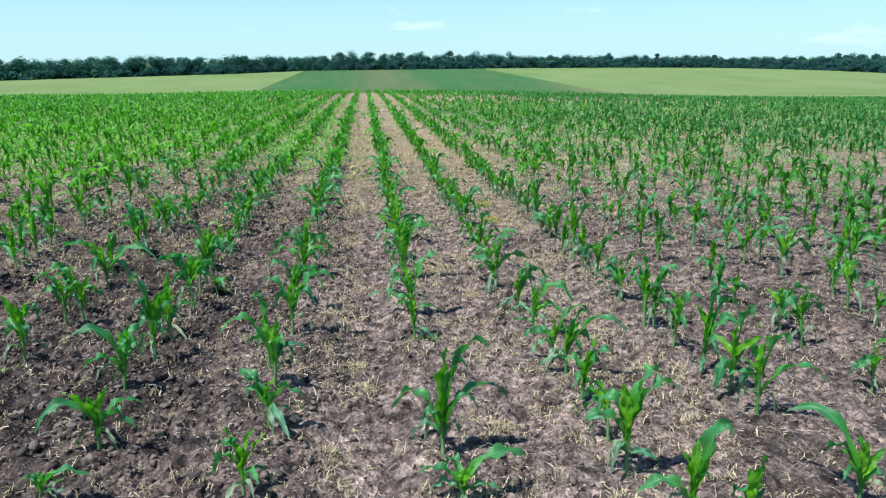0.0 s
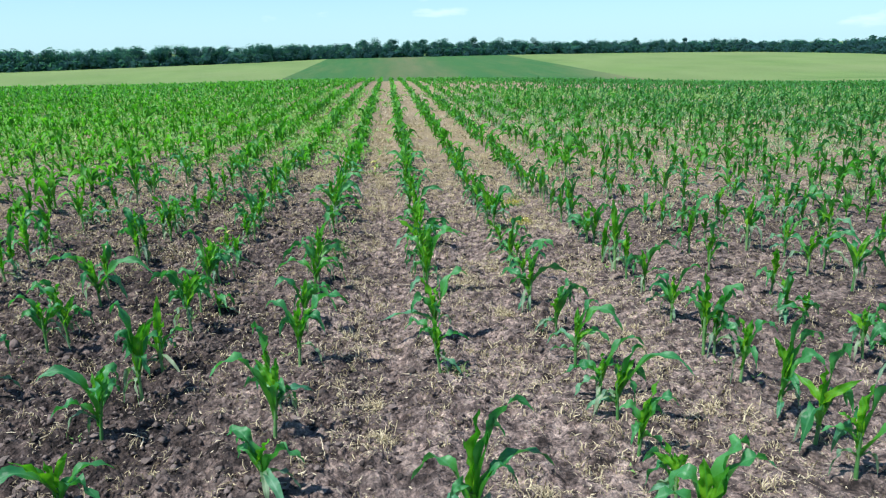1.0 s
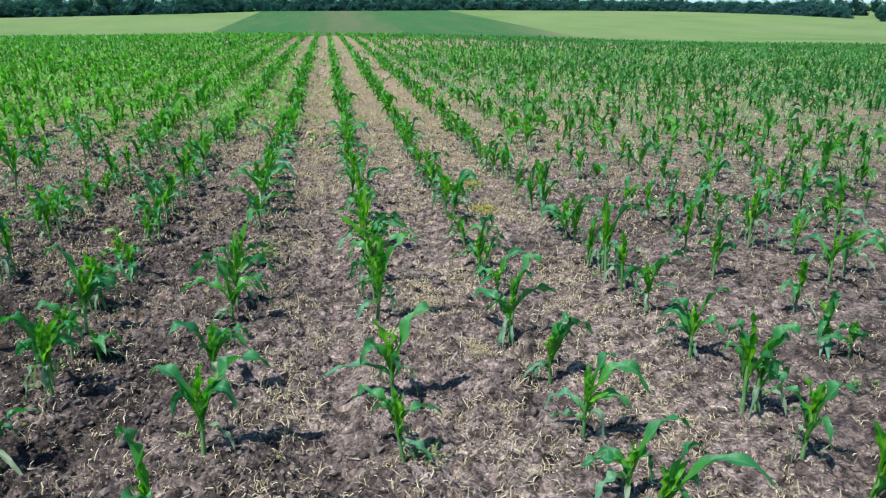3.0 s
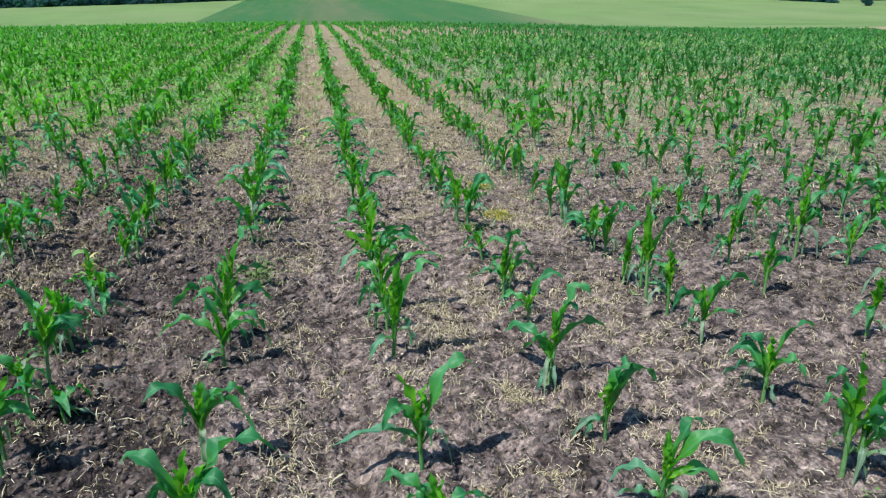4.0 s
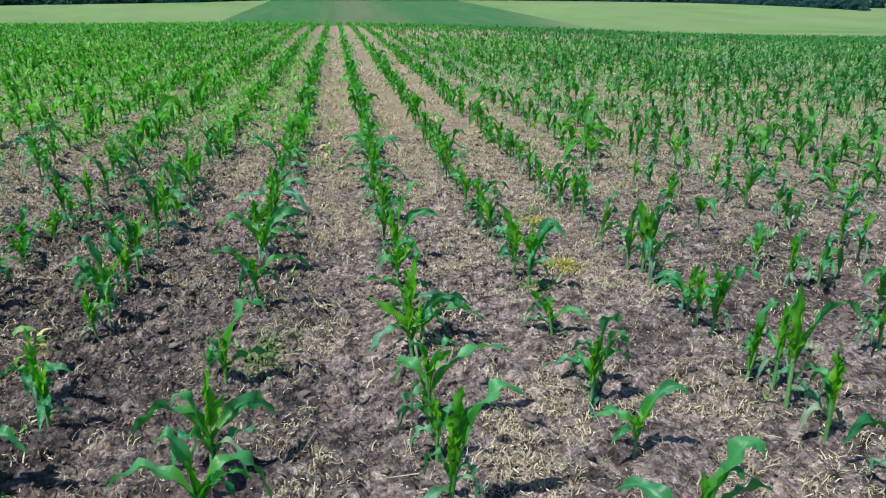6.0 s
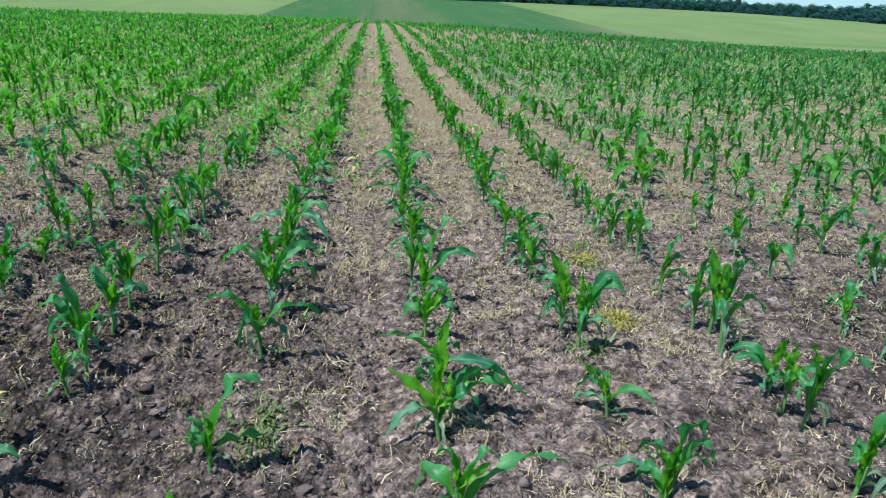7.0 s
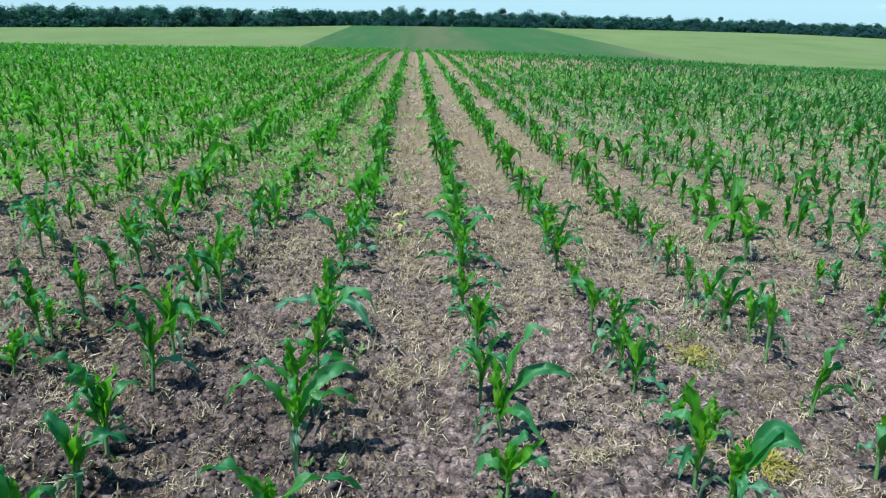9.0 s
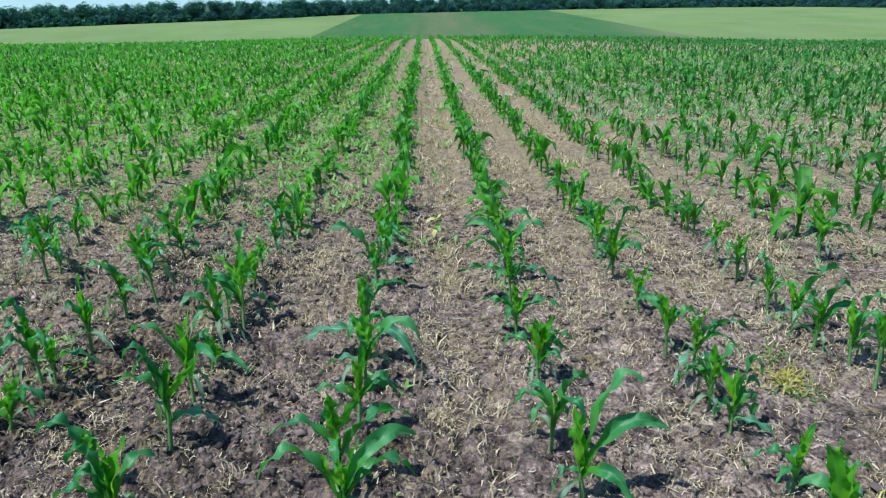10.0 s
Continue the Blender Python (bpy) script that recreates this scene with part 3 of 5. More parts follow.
stand(-53, 955, 13, 1, (-142, 6, 26, 26), (7, 6, 24, 24), (15, 22, 11, 5), (-160, 13, 24, 24))
stand(28, 206, 11, -3, (18, 28, 18, 11), (164, 16, 15, 13), (157, 13, 9, 3), (-40, 5, 19, 19), (3, 16, 8, 3))
stand(23, 238, 19, -1, (-14, 2, 48, 48), (3, 18, 49, 47), (10, 29, 29, 21), (145, 22, 27, 17), (170, 13, 15, 5), (-6, 14, 27, 21), (-2, 10, 40, 38))
stand(21, 358, 20, -3, (154, 18, 28, 21), (18, 17, 22, 17), (136, 2, 31, 31), (178, 9, 25, 21), (37, 3, 28, 28), (-9, 11, 9, 3))
stand(21, 399, 20, -1, (166, 7, 37, 37), (10, 20, 37, 35), (27, 4, 26, 26), (168, 28, 17, 14), (26, 4, 29, 29))
stand(20, 477, 21, 2, (17, 2, 45, 45), (-2, 5, 37, 37), (-157, 13, 11, 3), (-6, 7, 19, 5), (161, 2, 28, 28), (-9, 20, 42, 40), (-26, 3, 40, 40))
stand(20, 502, 17, 0, (163, 6, 26, 26), (176, 9, 14, 7), (20, 8, 20, 15), (145, 2, 29, 29))
stand(21, 524, 24, -2, (18, 34, 27, 23), (-2, 10, 31, 31), (-173, 12, 14, 3), (146, 16, 24, 11), (2, 11, 32, 30), (161, 4, 36, 36))
stand(20, 580, 16, -2, (25, 28, 26, 20), (-164, 18, 31, 31), (18, 3, 48, 48), (-165, 19, 15, 3), (-16, 9, 20, 20), (174, 3, 33, 33))
stand(25, 591, 10, 0, (94, 3, 19, 19), (149, 17, 16, 10), (9, 32, 14, 3), (-14, 21, 20, 16), (149, 21, 12, 5), (21, 4, 17, 17))
stand(23, 619, 12, -1, (35, 7, 31, 31), (150, 30, 16, 12), (5, 29, 9, 3), (174, 7, 18, 18), (164, 9, 9, 4))
stand(20, 656, 12, 0, (-167, 9, 23, 23), (-1, 7, 24, 22), (-21, 11, 27, 27), (148, 8, 12, 7), (-21, 2, 24, 24))
stand(23, 697, 16, -2, (-20, 17, 47, 45), (-1, 27, 30, 28), (146, 5, 28, 28), (155, 2, 31, 31), (35, 4, 24, 24), (122, 4, 35, 35), (-178, 9, 13, 3))
stand(17, 723, 18, 1, (15, 14, 28, 26), (160, 17, 23, 13), (-135, 2, 28, 28), (1, 5, 19, 13), (146, 11, 25, 23))
stand(19, 771, 15, 2, (-51, 1, 29, 29), (-21, 5, 34, 34), (-114, 2, 32, 32), (151, 5, 11, 3), (-42, 7, 28, 28))
stand(20, 771, 17, -1, (132, 8, 28, 28), (-26, 8, 28, 28), (152, 17, 21, 14), (12, 16, 23, 19), (-153, 2, 32, 32))
stand(16, 811, 17, -1, (164, 19, 22, 19), (16, 24, 21, 16), (-144, 0, 33, 33), (-7, 8, 30, 30), (-146, 2, 30, 30))
stand(18, 853, 19, -1, (166, 29, 20, 15), (9, 29, 18, 3), (13, 13, 21, 19), (-41, 2, 35, 35), (173, 3, 32, 32))
stand(21, 956, 13, 1, (128, 6, 19, 19), (-38, 7, 28, 28), (-3, 25, 24, 12), (142, 9, 21, 21))
stand(123, 188, 9, -1, (-27, 3, 28, 28), (-25, 1, 22, 22), (122, 8, 12, 7))
stand(104, 191, 11, -2, (144, 4, 26, 26), (-27, 10, 37, 35), (9, 8, 27, 27), (-32, 5, 19, 17))
stand(91, 220, 20, -1, (152, 12, 32, 22), (-9, 18, 38, 36), (3, 11, 42, 40), (-179, 3, 39, 39), (-55, 5, 39, 39), (133, 8, 11, 4), (-10, 11, 11, 8))
stand(93, 247, 18, -1, (167, 8, 25, 25), (114, 7, 28, 28), (156, 9, 12, 9), (-55, 4, 27, 27))
stand(93, 284, 13, 1, (22, 7, 34, 34), (8, 4, 24, 24), (-3, 14, 25, 22), (4, 9, 19, 17), (151, 9, 21, 19))
stand(93, 310, 18, -1, (-7, 7, 29, 29), (-10, 11, 32, 30), (-26, 30, 33, 25), (-26, 8, 20, 7), (148, 13, 9, 3), (-4, 3, 23, 19))
stand(91, 329, 15, 0, (5, 19, 28, 26), (-167, 14, 11, 3), (3, 8, 18, 5), (72, 2, 19, 19), (144, 2, 11, 6))
stand(89, 365, 19, 0, (70, 2, 32, 32), (-3, 12, 33, 31), (-26, 22, 33, 21), (133, 16, 17, 9), (-17, 8, 22, 22), (157, 14, 10, 7))
stand(90, 409, 17, -1, (-5, 9, 30, 28), (149, 4, 21, 21), (-9, 18, 28, 23), (51, 3, 23, 23), (-169, 8, 10, 3))
stand(81, 447, 20, 2, (-23, 9, 35, 33), (-22, 13, 42, 40), (137, 24, 22, 17), (-83, 2, 31, 31), (6, 25, 26, 21), (-130, 12, 9, 3), (143, 8, 22, 16))
stand(88, 500, 13, 0, (-3, 16, 27, 25), (-14, 5, 22, 22), (163, 3, 17, 17), (159, 15, 17, 12))
stand(85, 535, 15, 0, (-24, 8, 37, 35), (-65, 3, 33, 33), (130, 11, 19, 13), (54, 3, 27, 27), (-21, 12, 33, 26), (158, 2, 9, 4))
stand(92, 547, 13, 0, (2, 13, 22, 20), (166, 7, 21, 21), (145, 24, 12, 6), (10, 16, 17, 10), (115, 5, 19, 19), (-123, 23, 5, 3))
stand(88, 596, 12, -2, (174, 15, 28, 28), (-26, 18, 16, 12), (153, 15, 9, 3), (-50, 10, 5, 3), (-169, 2, 17, 17))
stand(89, 644, 18, 0, (-1, 15, 36, 31), (-151, 5, 29, 29), (-18, 18, 31, 29), (1, 3, 32, 32), (-15, 13, 16, 14))
stand(86, 664, 18, 0, (-177, 9, 44, 44), (144, 12, 27, 24), (-43, 2, 32, 32), (-17, 7, 26, 26), (151, 11, 12, 5), (125, 7, 33, 33))
stand(85, 731, 15, 0, (-22, 8, 32, 27), (122, 7, 27, 27), (28, 4, 18, 18), (-1, 8, 18, 7), (-33, 16, 8, 3), (-6, 9, 22, 20))
stand(84, 748, 17, 0, (8, 7, 21, 21), (-12, 10, 27, 25), (134, 8, 21, 19), (-125, 2, 31, 31), (156, 13, 18, 6))
stand(87, 773, 19, -1, (-2, 23, 24, 20), (-25, 4, 33, 33), (-167, 6, 28, 28), (-13, 3, 22, 22), (-129, 19, 13, 3))
stand(82, 794, 17, -1, (175, 8, 33, 33), (150, 15, 26, 23), (-38, 3, 26, 26), (151, 4, 30, 30))
stand(83, 841, 13, -1, (-8, 6, 29, 29), (175, 10, 27, 27), (-28, 8, 25, 25), (112, 3, 20, 20))
stand(82, 889, 17, 0, (179, 4, 30, 30), (7, 5, 26, 26), (6, 19, 23, 14), (168, 7, 23, 23))
stand(82, 928, 18, -1, (125, 4, 35, 35), (-41, 12, 28, 28), (127, 10, 26, 26), (3, 6, 21, 21))
stand(170, 198, 13, -1, (133, 27, 32, 29), (2, 8, 23, 23), (-125, 3, 28, 28), (116, 8, 20, 20), (-15, 8, 14, 11))
stand(166, 260, 20, -1, (1, 2, 39, 39), (-27, 11, 37, 35), (-30, 27, 26, 19), (150, 8, 26, 26), (119, 9, 19, 7))
stand(168, 288, 19, 1, (-31, 7, 42, 40), (-47, 12, 33, 33), (122, 13, 28, 28), (-138, 16, 21, 3), (107, 0, 27, 27))
stand(165, 311, 18, 1, (-37, 7, 46, 44), (-21, 14, 37, 35), (161, 6, 36, 36), (-33, 15, 28, 26), (15, 2, 34, 34), (-114, 10, 7, 3))
stand(164, 343, 20, 1, (-19, 13, 31, 29), (115, 5, 33, 33), (-44, 0, 34, 34), (137, 6, 21, 15))
stand(160, 375, 22, -1, (-162, 3, 49, 49), (119, 10, 36, 31), (143, 11, 28, 24), (134, 5, 34, 34), (-28, 9, 22, 15))
stand(166, 375, 20, -1, (-39, 8, 36, 34), (-37, 1, 36, 36), (-19, 12, 38, 36), (130, 7, 23, 15), (-9, 12, 19, 13))
stand(161, 421, 19, 0, (-24, 16, 34, 32), (138, 12, 27, 24), (-138, 2, 31, 31), (142, 16, 16, 9), (-9, 10, 20, 18))
stand(163, 471, 17, -1, (117, 16, 24, 11), (-17, 9, 30, 28), (147, 3, 27, 27), (-40, 22, 35, 33), (-39, 17, 19, 17), (134, 9, 11, 4))
stand(161, 501, 19, -1, (91, 2, 40, 40), (110, 2, 36, 36), (141, 4, 25, 19), (-69, 4, 28, 28))
stand(160, 523, 23, -1, (-169, 3, 54, 54), (-24, 19, 45, 43), (-25, 5, 38, 38), (171, 8, 37, 37), (-35, 13, 10, 3), (138, 5, 16, 7))
stand(164, 538, 19, 0, (125, 2, 41, 41), (-14, 5, 39, 35), (131, 2, 13, 6), (-65, 3, 32, 32), (-28, 11, 18, 16))
stand(157, 546, 15, 2, (-53, 3, 33, 33), (-136, 1, 29, 29), (-9, 8, 35, 33), (152, 5, 16, 12))
stand(161, 583, 19, 1, (-12, 9, 33, 31), (-168, 8, 39, 39), (-27, 17, 33, 30), (-5, 5, 25, 25))
stand(159, 594, 18, 0, (74, 2, 32, 32), (160, 4, 30, 30), (154, 10, 18, 14), (-53, 4, 24, 24))
stand(163, 611, 14, 0, (-93, 5, 30, 30), (72, 2, 22, 22), (126, 13, 13, 7), (-146, 12, 8, 3), (-20, 8, 9, 4))
stand(160, 649, 26, -2, (-36, 3, 47, 44), (113, 7, 44, 44), (-12, 10, 46, 44), (-144, 3, 47, 47), (-36, 17, 31, 26), (-7, 7, 14, 7))
stand(163, 667, 17, 1, (-177, 7, 47, 47), (123, 11, 31, 28), (177, 3, 41, 41), (126, 6, 16, 9))
stand(157, 673, 20, -1, (-10, 5, 40, 38), (87, 2, 27, 27), (140, 8, 13, 6), (-40, 3, 23, 23))
stand(156, 715, 15, 1, (-29, 8, 32, 30), (-60, 5, 26, 26), (31, 3, 20, 20), (125, 5, 8, 3))
stand(160, 763, 24, -1, (-149, 2, 40, 40), (128, 4, 36, 36), (117, 8, 32, 30))
stand(161, 783, 17, -2, (141, 1, 33, 33), (-33, 8, 34, 32), (131, 4, 26, 26), (4, 5, 24, 24))
stand(155, 802, 17, 1, (-34, 12, 34, 32), (-171, 5, 28, 28), (-91, 2, 27, 27), (-5, 11, 18, 15))
stand(153, 817, 18, -3, (141, 4, 29, 29), (-46, 5, 26, 26), (-16, 22, 34, 32), (140, 4, 14, 7))
stand(151, 841, 18, -1, (156, 9, 31, 29), (-50, 2, 29, 29), (-19, 8, 21, 18), (138, 4, 26, 26))
stand(156, 889, 18, -2, (-42, 8, 35, 35), (159, 5, 26, 26), (-67, 5, 28, 28), (157, 8, 22, 19))
stand(155, 918, 19, -2, (168, 3, 32, 32), (-4, 11, 30, 30), (6, 3, 30, 30), (122, 9, 22, 22))
stand(240, 284, 15, -1, (72, 3, 25, 25), (136, 11, 14, 7), (-26, 3, 21, 21), (109, 4, 19, 19))
stand(239, 340, 22, -3, (129, 9, 33, 33), (-1, 3, 37, 37), (-16, 8, 31, 28), (137, 6, 24, 23), (145, 11, 21, 15))
stand(240, 364, 19, -2, (141, 9, 25, 25), (23, 2, 30, 30), (-59, 6, 21, 18), (116, 5, 15, 7))
stand(232, 526, 18, 0, (-43, 4, 39, 37), (88, 3, 28, 28), (-25, 10, 27, 25), (172, 4, 27, 27))
stand(233, 564, 17, -1, (-27, 13, 45, 43), (98, 1, 35, 35), (122, 8, 15, 10), (-21, 4, 26, 26))
stand(239, 747, 16, 1, (-125, 2, 25, 25), (-82, 9, 26, 26), (-15, 14, 20, 17), (157, 3, 20, 19))
stand(224, 923, 23, -3, (163, 12, 39, 39), (-2, 17, 36, 34), (121, 4, 33, 33), (-65, 10, 32, 32))
stand(310, 400, 25, -3, (99, 6, 38, 38), (-69, 5, 38, 38), (144, 8, 24, 16), (-34, 5, 26, 18))
stand(320, 429, 20, -3, (148, 8, 30, 30), (-83, 3, 35, 35), (145, 5, 20, 15))


def bearing(stem, leaves, rng, scale=1.0, turn=0.0, mirror=1):
    """The leaves of a plant with the small ones that every plant has: heading, reach, start, crest, tip in metres, and what they are."""
    out = []
    for az, reach, crest, tip in leaves:
        erect = crest - tip < 1.2 and tip > stem
        if erect:
            start, kind_ = stem * rng.uniform(0.60, 0.95), "fresh"
        else:
            start = min(stem * rng.uniform(0.35, 0.85), max(1.5, crest * 0.80))
            kind_ = "old" if crest > stem * 0.95 else "low"
        out.append((mirror * az + turn, max(reach, 2) * scale / 100, start * scale / 100, crest * scale / 100, tip * scale / 100, kind_))
    top = max(q[3] for q in out)
    base = stem * scale / 100
    roll = base + (top - base) * rng.uniform(0.55, 0.8)
    out.append((rng.uniform(0, 360), rng.uniform(0.01, 0.03), base * 0.95, roll, roll, "fresh"))
    for _ in range(1 if len(leaves) > 5 else 2):
        crest = base + rng.uniform(0.0, 0.07) * scale
        out.append((rng.uniform(0, 360), rng.uniform(0.09, 0.19) * scale, base * rng.uniform(0.35, 0.8), crest, crest - rng.uniform(0.02, 0.10) * scale, "old"))
    for _ in range(rng.choice((1, 2, 2, 3))):
        out.append((rng.uniform(0, 360), rng.uniform(0.07, 0.14) * scale, base * rng.uniform(0.3, 0.65), base * rng.uniform(0.5, 0.8), 0.018, "limp"))
    return out


LEAF_LOOK = {"fresh": LEAF_NEW, "old": LEAF_OLD, "low": LEAF_LOW, "limp": LEAF_WILT}


def maize_plant(x, y, stem, lean, leaves, seed, scale=1.0, turn=0.0, mirror=1):
    rng = random.Random(seed)
    parts = bearing(stem, leaves, rng, scale, turn, mirror)
    height = max(q[3] for q in parts)
    size = "tall" if height > 0.38 else "mid" if height > 0.25 else "small"
    plant = new("maize_plant")
    plant.matrix_world = pose(x, y, float(ground_z(x, y)) - 0.006)
    tagged(plant, MAIZE_LABELS[size], "maize plant", "maize plants in rows")
    tall = stem * scale / 100
    tilt = math.degrees(math.atan2(lean * scale / 100, tall))
    thick = 0.45 + 1.0 * height
    stalk = new("stalk", STALK_MESH)
    stalk.parent, stalk.matrix_basis = plant, pose(0, 0, 0, 0, tilt, 0) @ Matrix.Diagonal((thick, thick, tall / 0.13, 1))
    for n, (az, reach, start, crest, tip, kind_) in enumerate(parts):
        v, f, u = maize_leaf(reach, start, crest, tip, seed * 13 + n, broad=0.62 if kind_ == "limp" else 1.0)
        leaf = new("leaf", mesh_of("leaf", v, f, [LEAF_LOOK[kind_]], u))
        leaf.parent, leaf.matrix_basis = plant, pose(lean * scale / 100 * start / tall, 0, 0, 0, 0, az)
    return plant


def like_plant(x, y, height, seed):
    """A plant of that height that bears its leaves as one of the noted ones does."""
    rng = random.Random(seed)
    _, _, stem, lean, leaves = rng.choice(STANDS)
    scale = max(0.6, min(1.5, height * 100 / max(q[2] for q in leaves)))
    return maize_plant(x, y, stem, lean, leaves, seed, scale, rng.choice((0, 180)) + rng.gauss(0, 25), rng.choice((-1, 1)))


def field_plant(seed, segs, cross, most):
    """A whole plant as one set of arrays, for the joined part of the field."""
    rng = random.Random(seed)
    _, _, stem, lean, leaves = rng.choice(STANDS)
    scale = 27 / max(q[2] for q in leaves)
    out = []
    parts = bearing(stem, leaves, rng, scale, rng.uniform(0, 360))
    for n, (az, reach, start, crest, tip, kind_) in enumerate(parts[:most]):
        out.append(turned(maize_leaf(reach, start, crest, tip, seed * 7 + n, segs, cross, 1.2 if most > 5 else 1.5), radians(az)))
    if cross > 1:
        v, f, u = tube(stem * scale / 100, 0.0085, 0.007, 3, 1)
        out.append((v, f, u * 0.2))
    return merged(out)


def scatter(protos, places):
    """Copies of prototypes at places (x, y, z, azimuth, scale), all in one set of arrays."""
    vs, fs, us, base = [], [], [], 0
    which = np.random.RandomState(7).randint(0, len(protos), len(places))
    for k, (v, f, u) in enumerate(protos):
        pl = places[which == k]
        if not len(pl):
            continue
        c, s = np.cos(pl[:, 3])[:, None], np.sin(pl[:, 3])[:, None]
        sc = pl[:, 4][:, None]
        X = (v[None, :, 0] * c - v[None, :, 1] * s) * sc + pl[:, 0][:, None]
        Y = (v[None, :, 0] * s + v[None, :, 1] * c) * sc + pl[:, 1][:, None]
        Z = v[None, :, 2] * sc + pl[:, 2][:, None]
        vs.append(np.stack([X, Y, Z], 2).reshape(-1, 3))
        fs.append((f[None] + (np.arange(len(pl)) * len(v))[:, None, None] + base).reshape(-1, f.shape[1]))
        us.append(np.tile(u, (len(pl), 1)))
        base += len(v) * len(pl)
    return np.concatenate(vs), np.concatenate(fs), np.concatenate(us)


NEAR_Y, NEAR_LEFT, NEAR_RIGHT = 9.6, -3.1, 3.9     # within this stretch every plant is a thing of its own


def row_places(k, y0, y1, step, rng):
    """Places along row k; towards +x the rows stand unevenly and with bare patches."""
    y = y0 + rng.uniform(0, step)
    while y < y1:
        x = ROW_ZERO + ROW_STEP * k + rng.gauss(0, 0.08 if k > 2 else 0.035)
        bare = k > 2 and float(lumps(x, y, 1.3, 71)) + 0.6 * float(lumps(x, y, 4.0, 72)) < -0.55
        if rng.random() > (0.75 if bare else 0.10):
            yield x, y, rng.gauss(0.36, 0.075)
        y += step * rng.uniform(0.55, 1.5)


PLANTED = {}


def plant_row(k, *spots):
    """Note plants of row k: distance along it, distance off it and height, in centimetres."""
    PLANTED.setdefault(k, []).extend(spots)


plant_row(-5, (1036, 11, 29))
plant_row(-4, (788, 12, 27), (898, 11, 40), (904, 16, 29), (951, 6, 25), (976, 8, 35), (1013, 10, 33), (1019, 17, 32))
plant_row(-3, (350, 8, 36), (392, 11, 27), (412, 11, 33), (455, 14, 35), (543, 8, 40), (553, 11, 31), (613, 9, 35), (637, 6, 30), (668, 5, 18), (693, 9, 20), (736, 9, 22), (764, 8, 35), (774, 7, 28), (805, 8, 36))
plant_row(-3, (845, 9, 31), (860, 17, 36), (876, 6, 37), (927, 12, 37), (967, 9, 44), (1024, 11, 37), (1130, 13, 35))
plant_row(-2, (262, 5, 27), (310, -2, 32), (341, 5, 45), (377, 0, 40), (426, 2, 36), (467, 4, 43), (496, -2, 22), (500, 3, 34), (518, 5, 34), (588, -1, 34), (605, -4, 33), (622, 2, 40), (653, 3, 34), (680, 1, 38))
plant_row(-2, (701, -12, 24), (711, 0, 22), (725, 0, 34), (756, -1, 40), (782, -2, 24), (826, -9, 38), (842, -2, 44), (900, -4, 21), (959, -3, 31), (1013, -3, 34))
plant_row(-1, (224, -2, 28), (267, 1, 24), (327, -6, 38), (376, -2, 31), (410, -1, 31), (478, -2, 30), (504, -3, 33), (550, -4, 35), (639, -3, 36), (701, -6, 36), (737, -3, 37), (775, -5, 36), (808, -6, 21), (843, -6, 29))
plant_row(-1, (887, -5, 39), (924, -7, 39), (1024, -6, 22), (1125, -5, 34))
plant_row(0, (209, 7, 30), (242, 2, 49), (362, 1, 32), (396, -1, 42), (486, 0, 44), (523, 1, 35), (571, 3, 36), (588, 0, 34), (627, 2, 33), (665, -3, 24), (701, 3, 32), (727, -3, 31), (778, 0, 31), (821, -4, 34))
plant_row(0, (849, -4, 36), (959, 1, 31), (1060, 4, 36))
plant_row(1, (200, 15, 30), (222, 1, 44), (250, 3, 34), (312, 3, 33), (331, 2, 30), (369, 0, 32), (413, 0, 31), (452, -3, 42), (488, -4, 27), (511, 1, 23), (562, -3, 23), (598, -1, 28), (647, -1, 33), (666, -3, 43))
plant_row(1, (678, -6, 33), (696, 15, 23), (700, 2, 28), (735, -4, 28), (755, -4, 22), (774, -4, 36), (796, -8, 36), (848, -7, 30), (900, -7, 33), (951, -4, 32), (1005, 2, 31), (1026, -6, 32))
plant_row(2, (199, 7, 30), (266, 8, 40), (290, 8, 37), (309, 7, 46), (363, 21, 29), (377, 1, 49), (378, 8, 35), (425, 3, 30), (475, 5, 29), (505, 3, 44), (524, 17, 35), (531, 3, 49), (545, -2, 32), (590, 4, 31))
plant_row(2, (621, 10, 24), (653, 2, 46), (668, 3, 42), (680, 1, 42), (722, -1, 28), (767, 2, 41), (791, 5, 32), (811, 0, 27), (824, -5, 32), (853, -3, 31), (914, 5, 26), (935, -2, 33), (1038, -5, 30), (1038, 2, 30))
plant_row(3, (282, 7, 28), (344, 10, 33), (382, 20, 23), (413, 7, 21), (423, 0, 31), (469, 17, 34), (517, 27, 43), (531, 4, 37), (566, 4, 36), (601, 31, 27), (645, 30, 29), (645, 11, 32), (669, 3, 26), (690, 19, 17))
plant_row(3, (741, 5, 27), (786, 5, 33), (813, 17, 25), (860, 8, 25), (869, 26, 24), (943, 3, 37), (988, 23, 36), (1026, 24, 26))
plant_row(4, (368, 4, 26), (411, 9, 42), (420, 2, 37), (468, 3, 40), (518, 15, 51), (674, 6, 35), (712, 22, 21), (762, 25, 19), (774, 16, 27), (792, 1, 36), (890, 1, 27))
plant_row(5, (699, 8, 25), (727, 12, 35), (913, 1, 29))

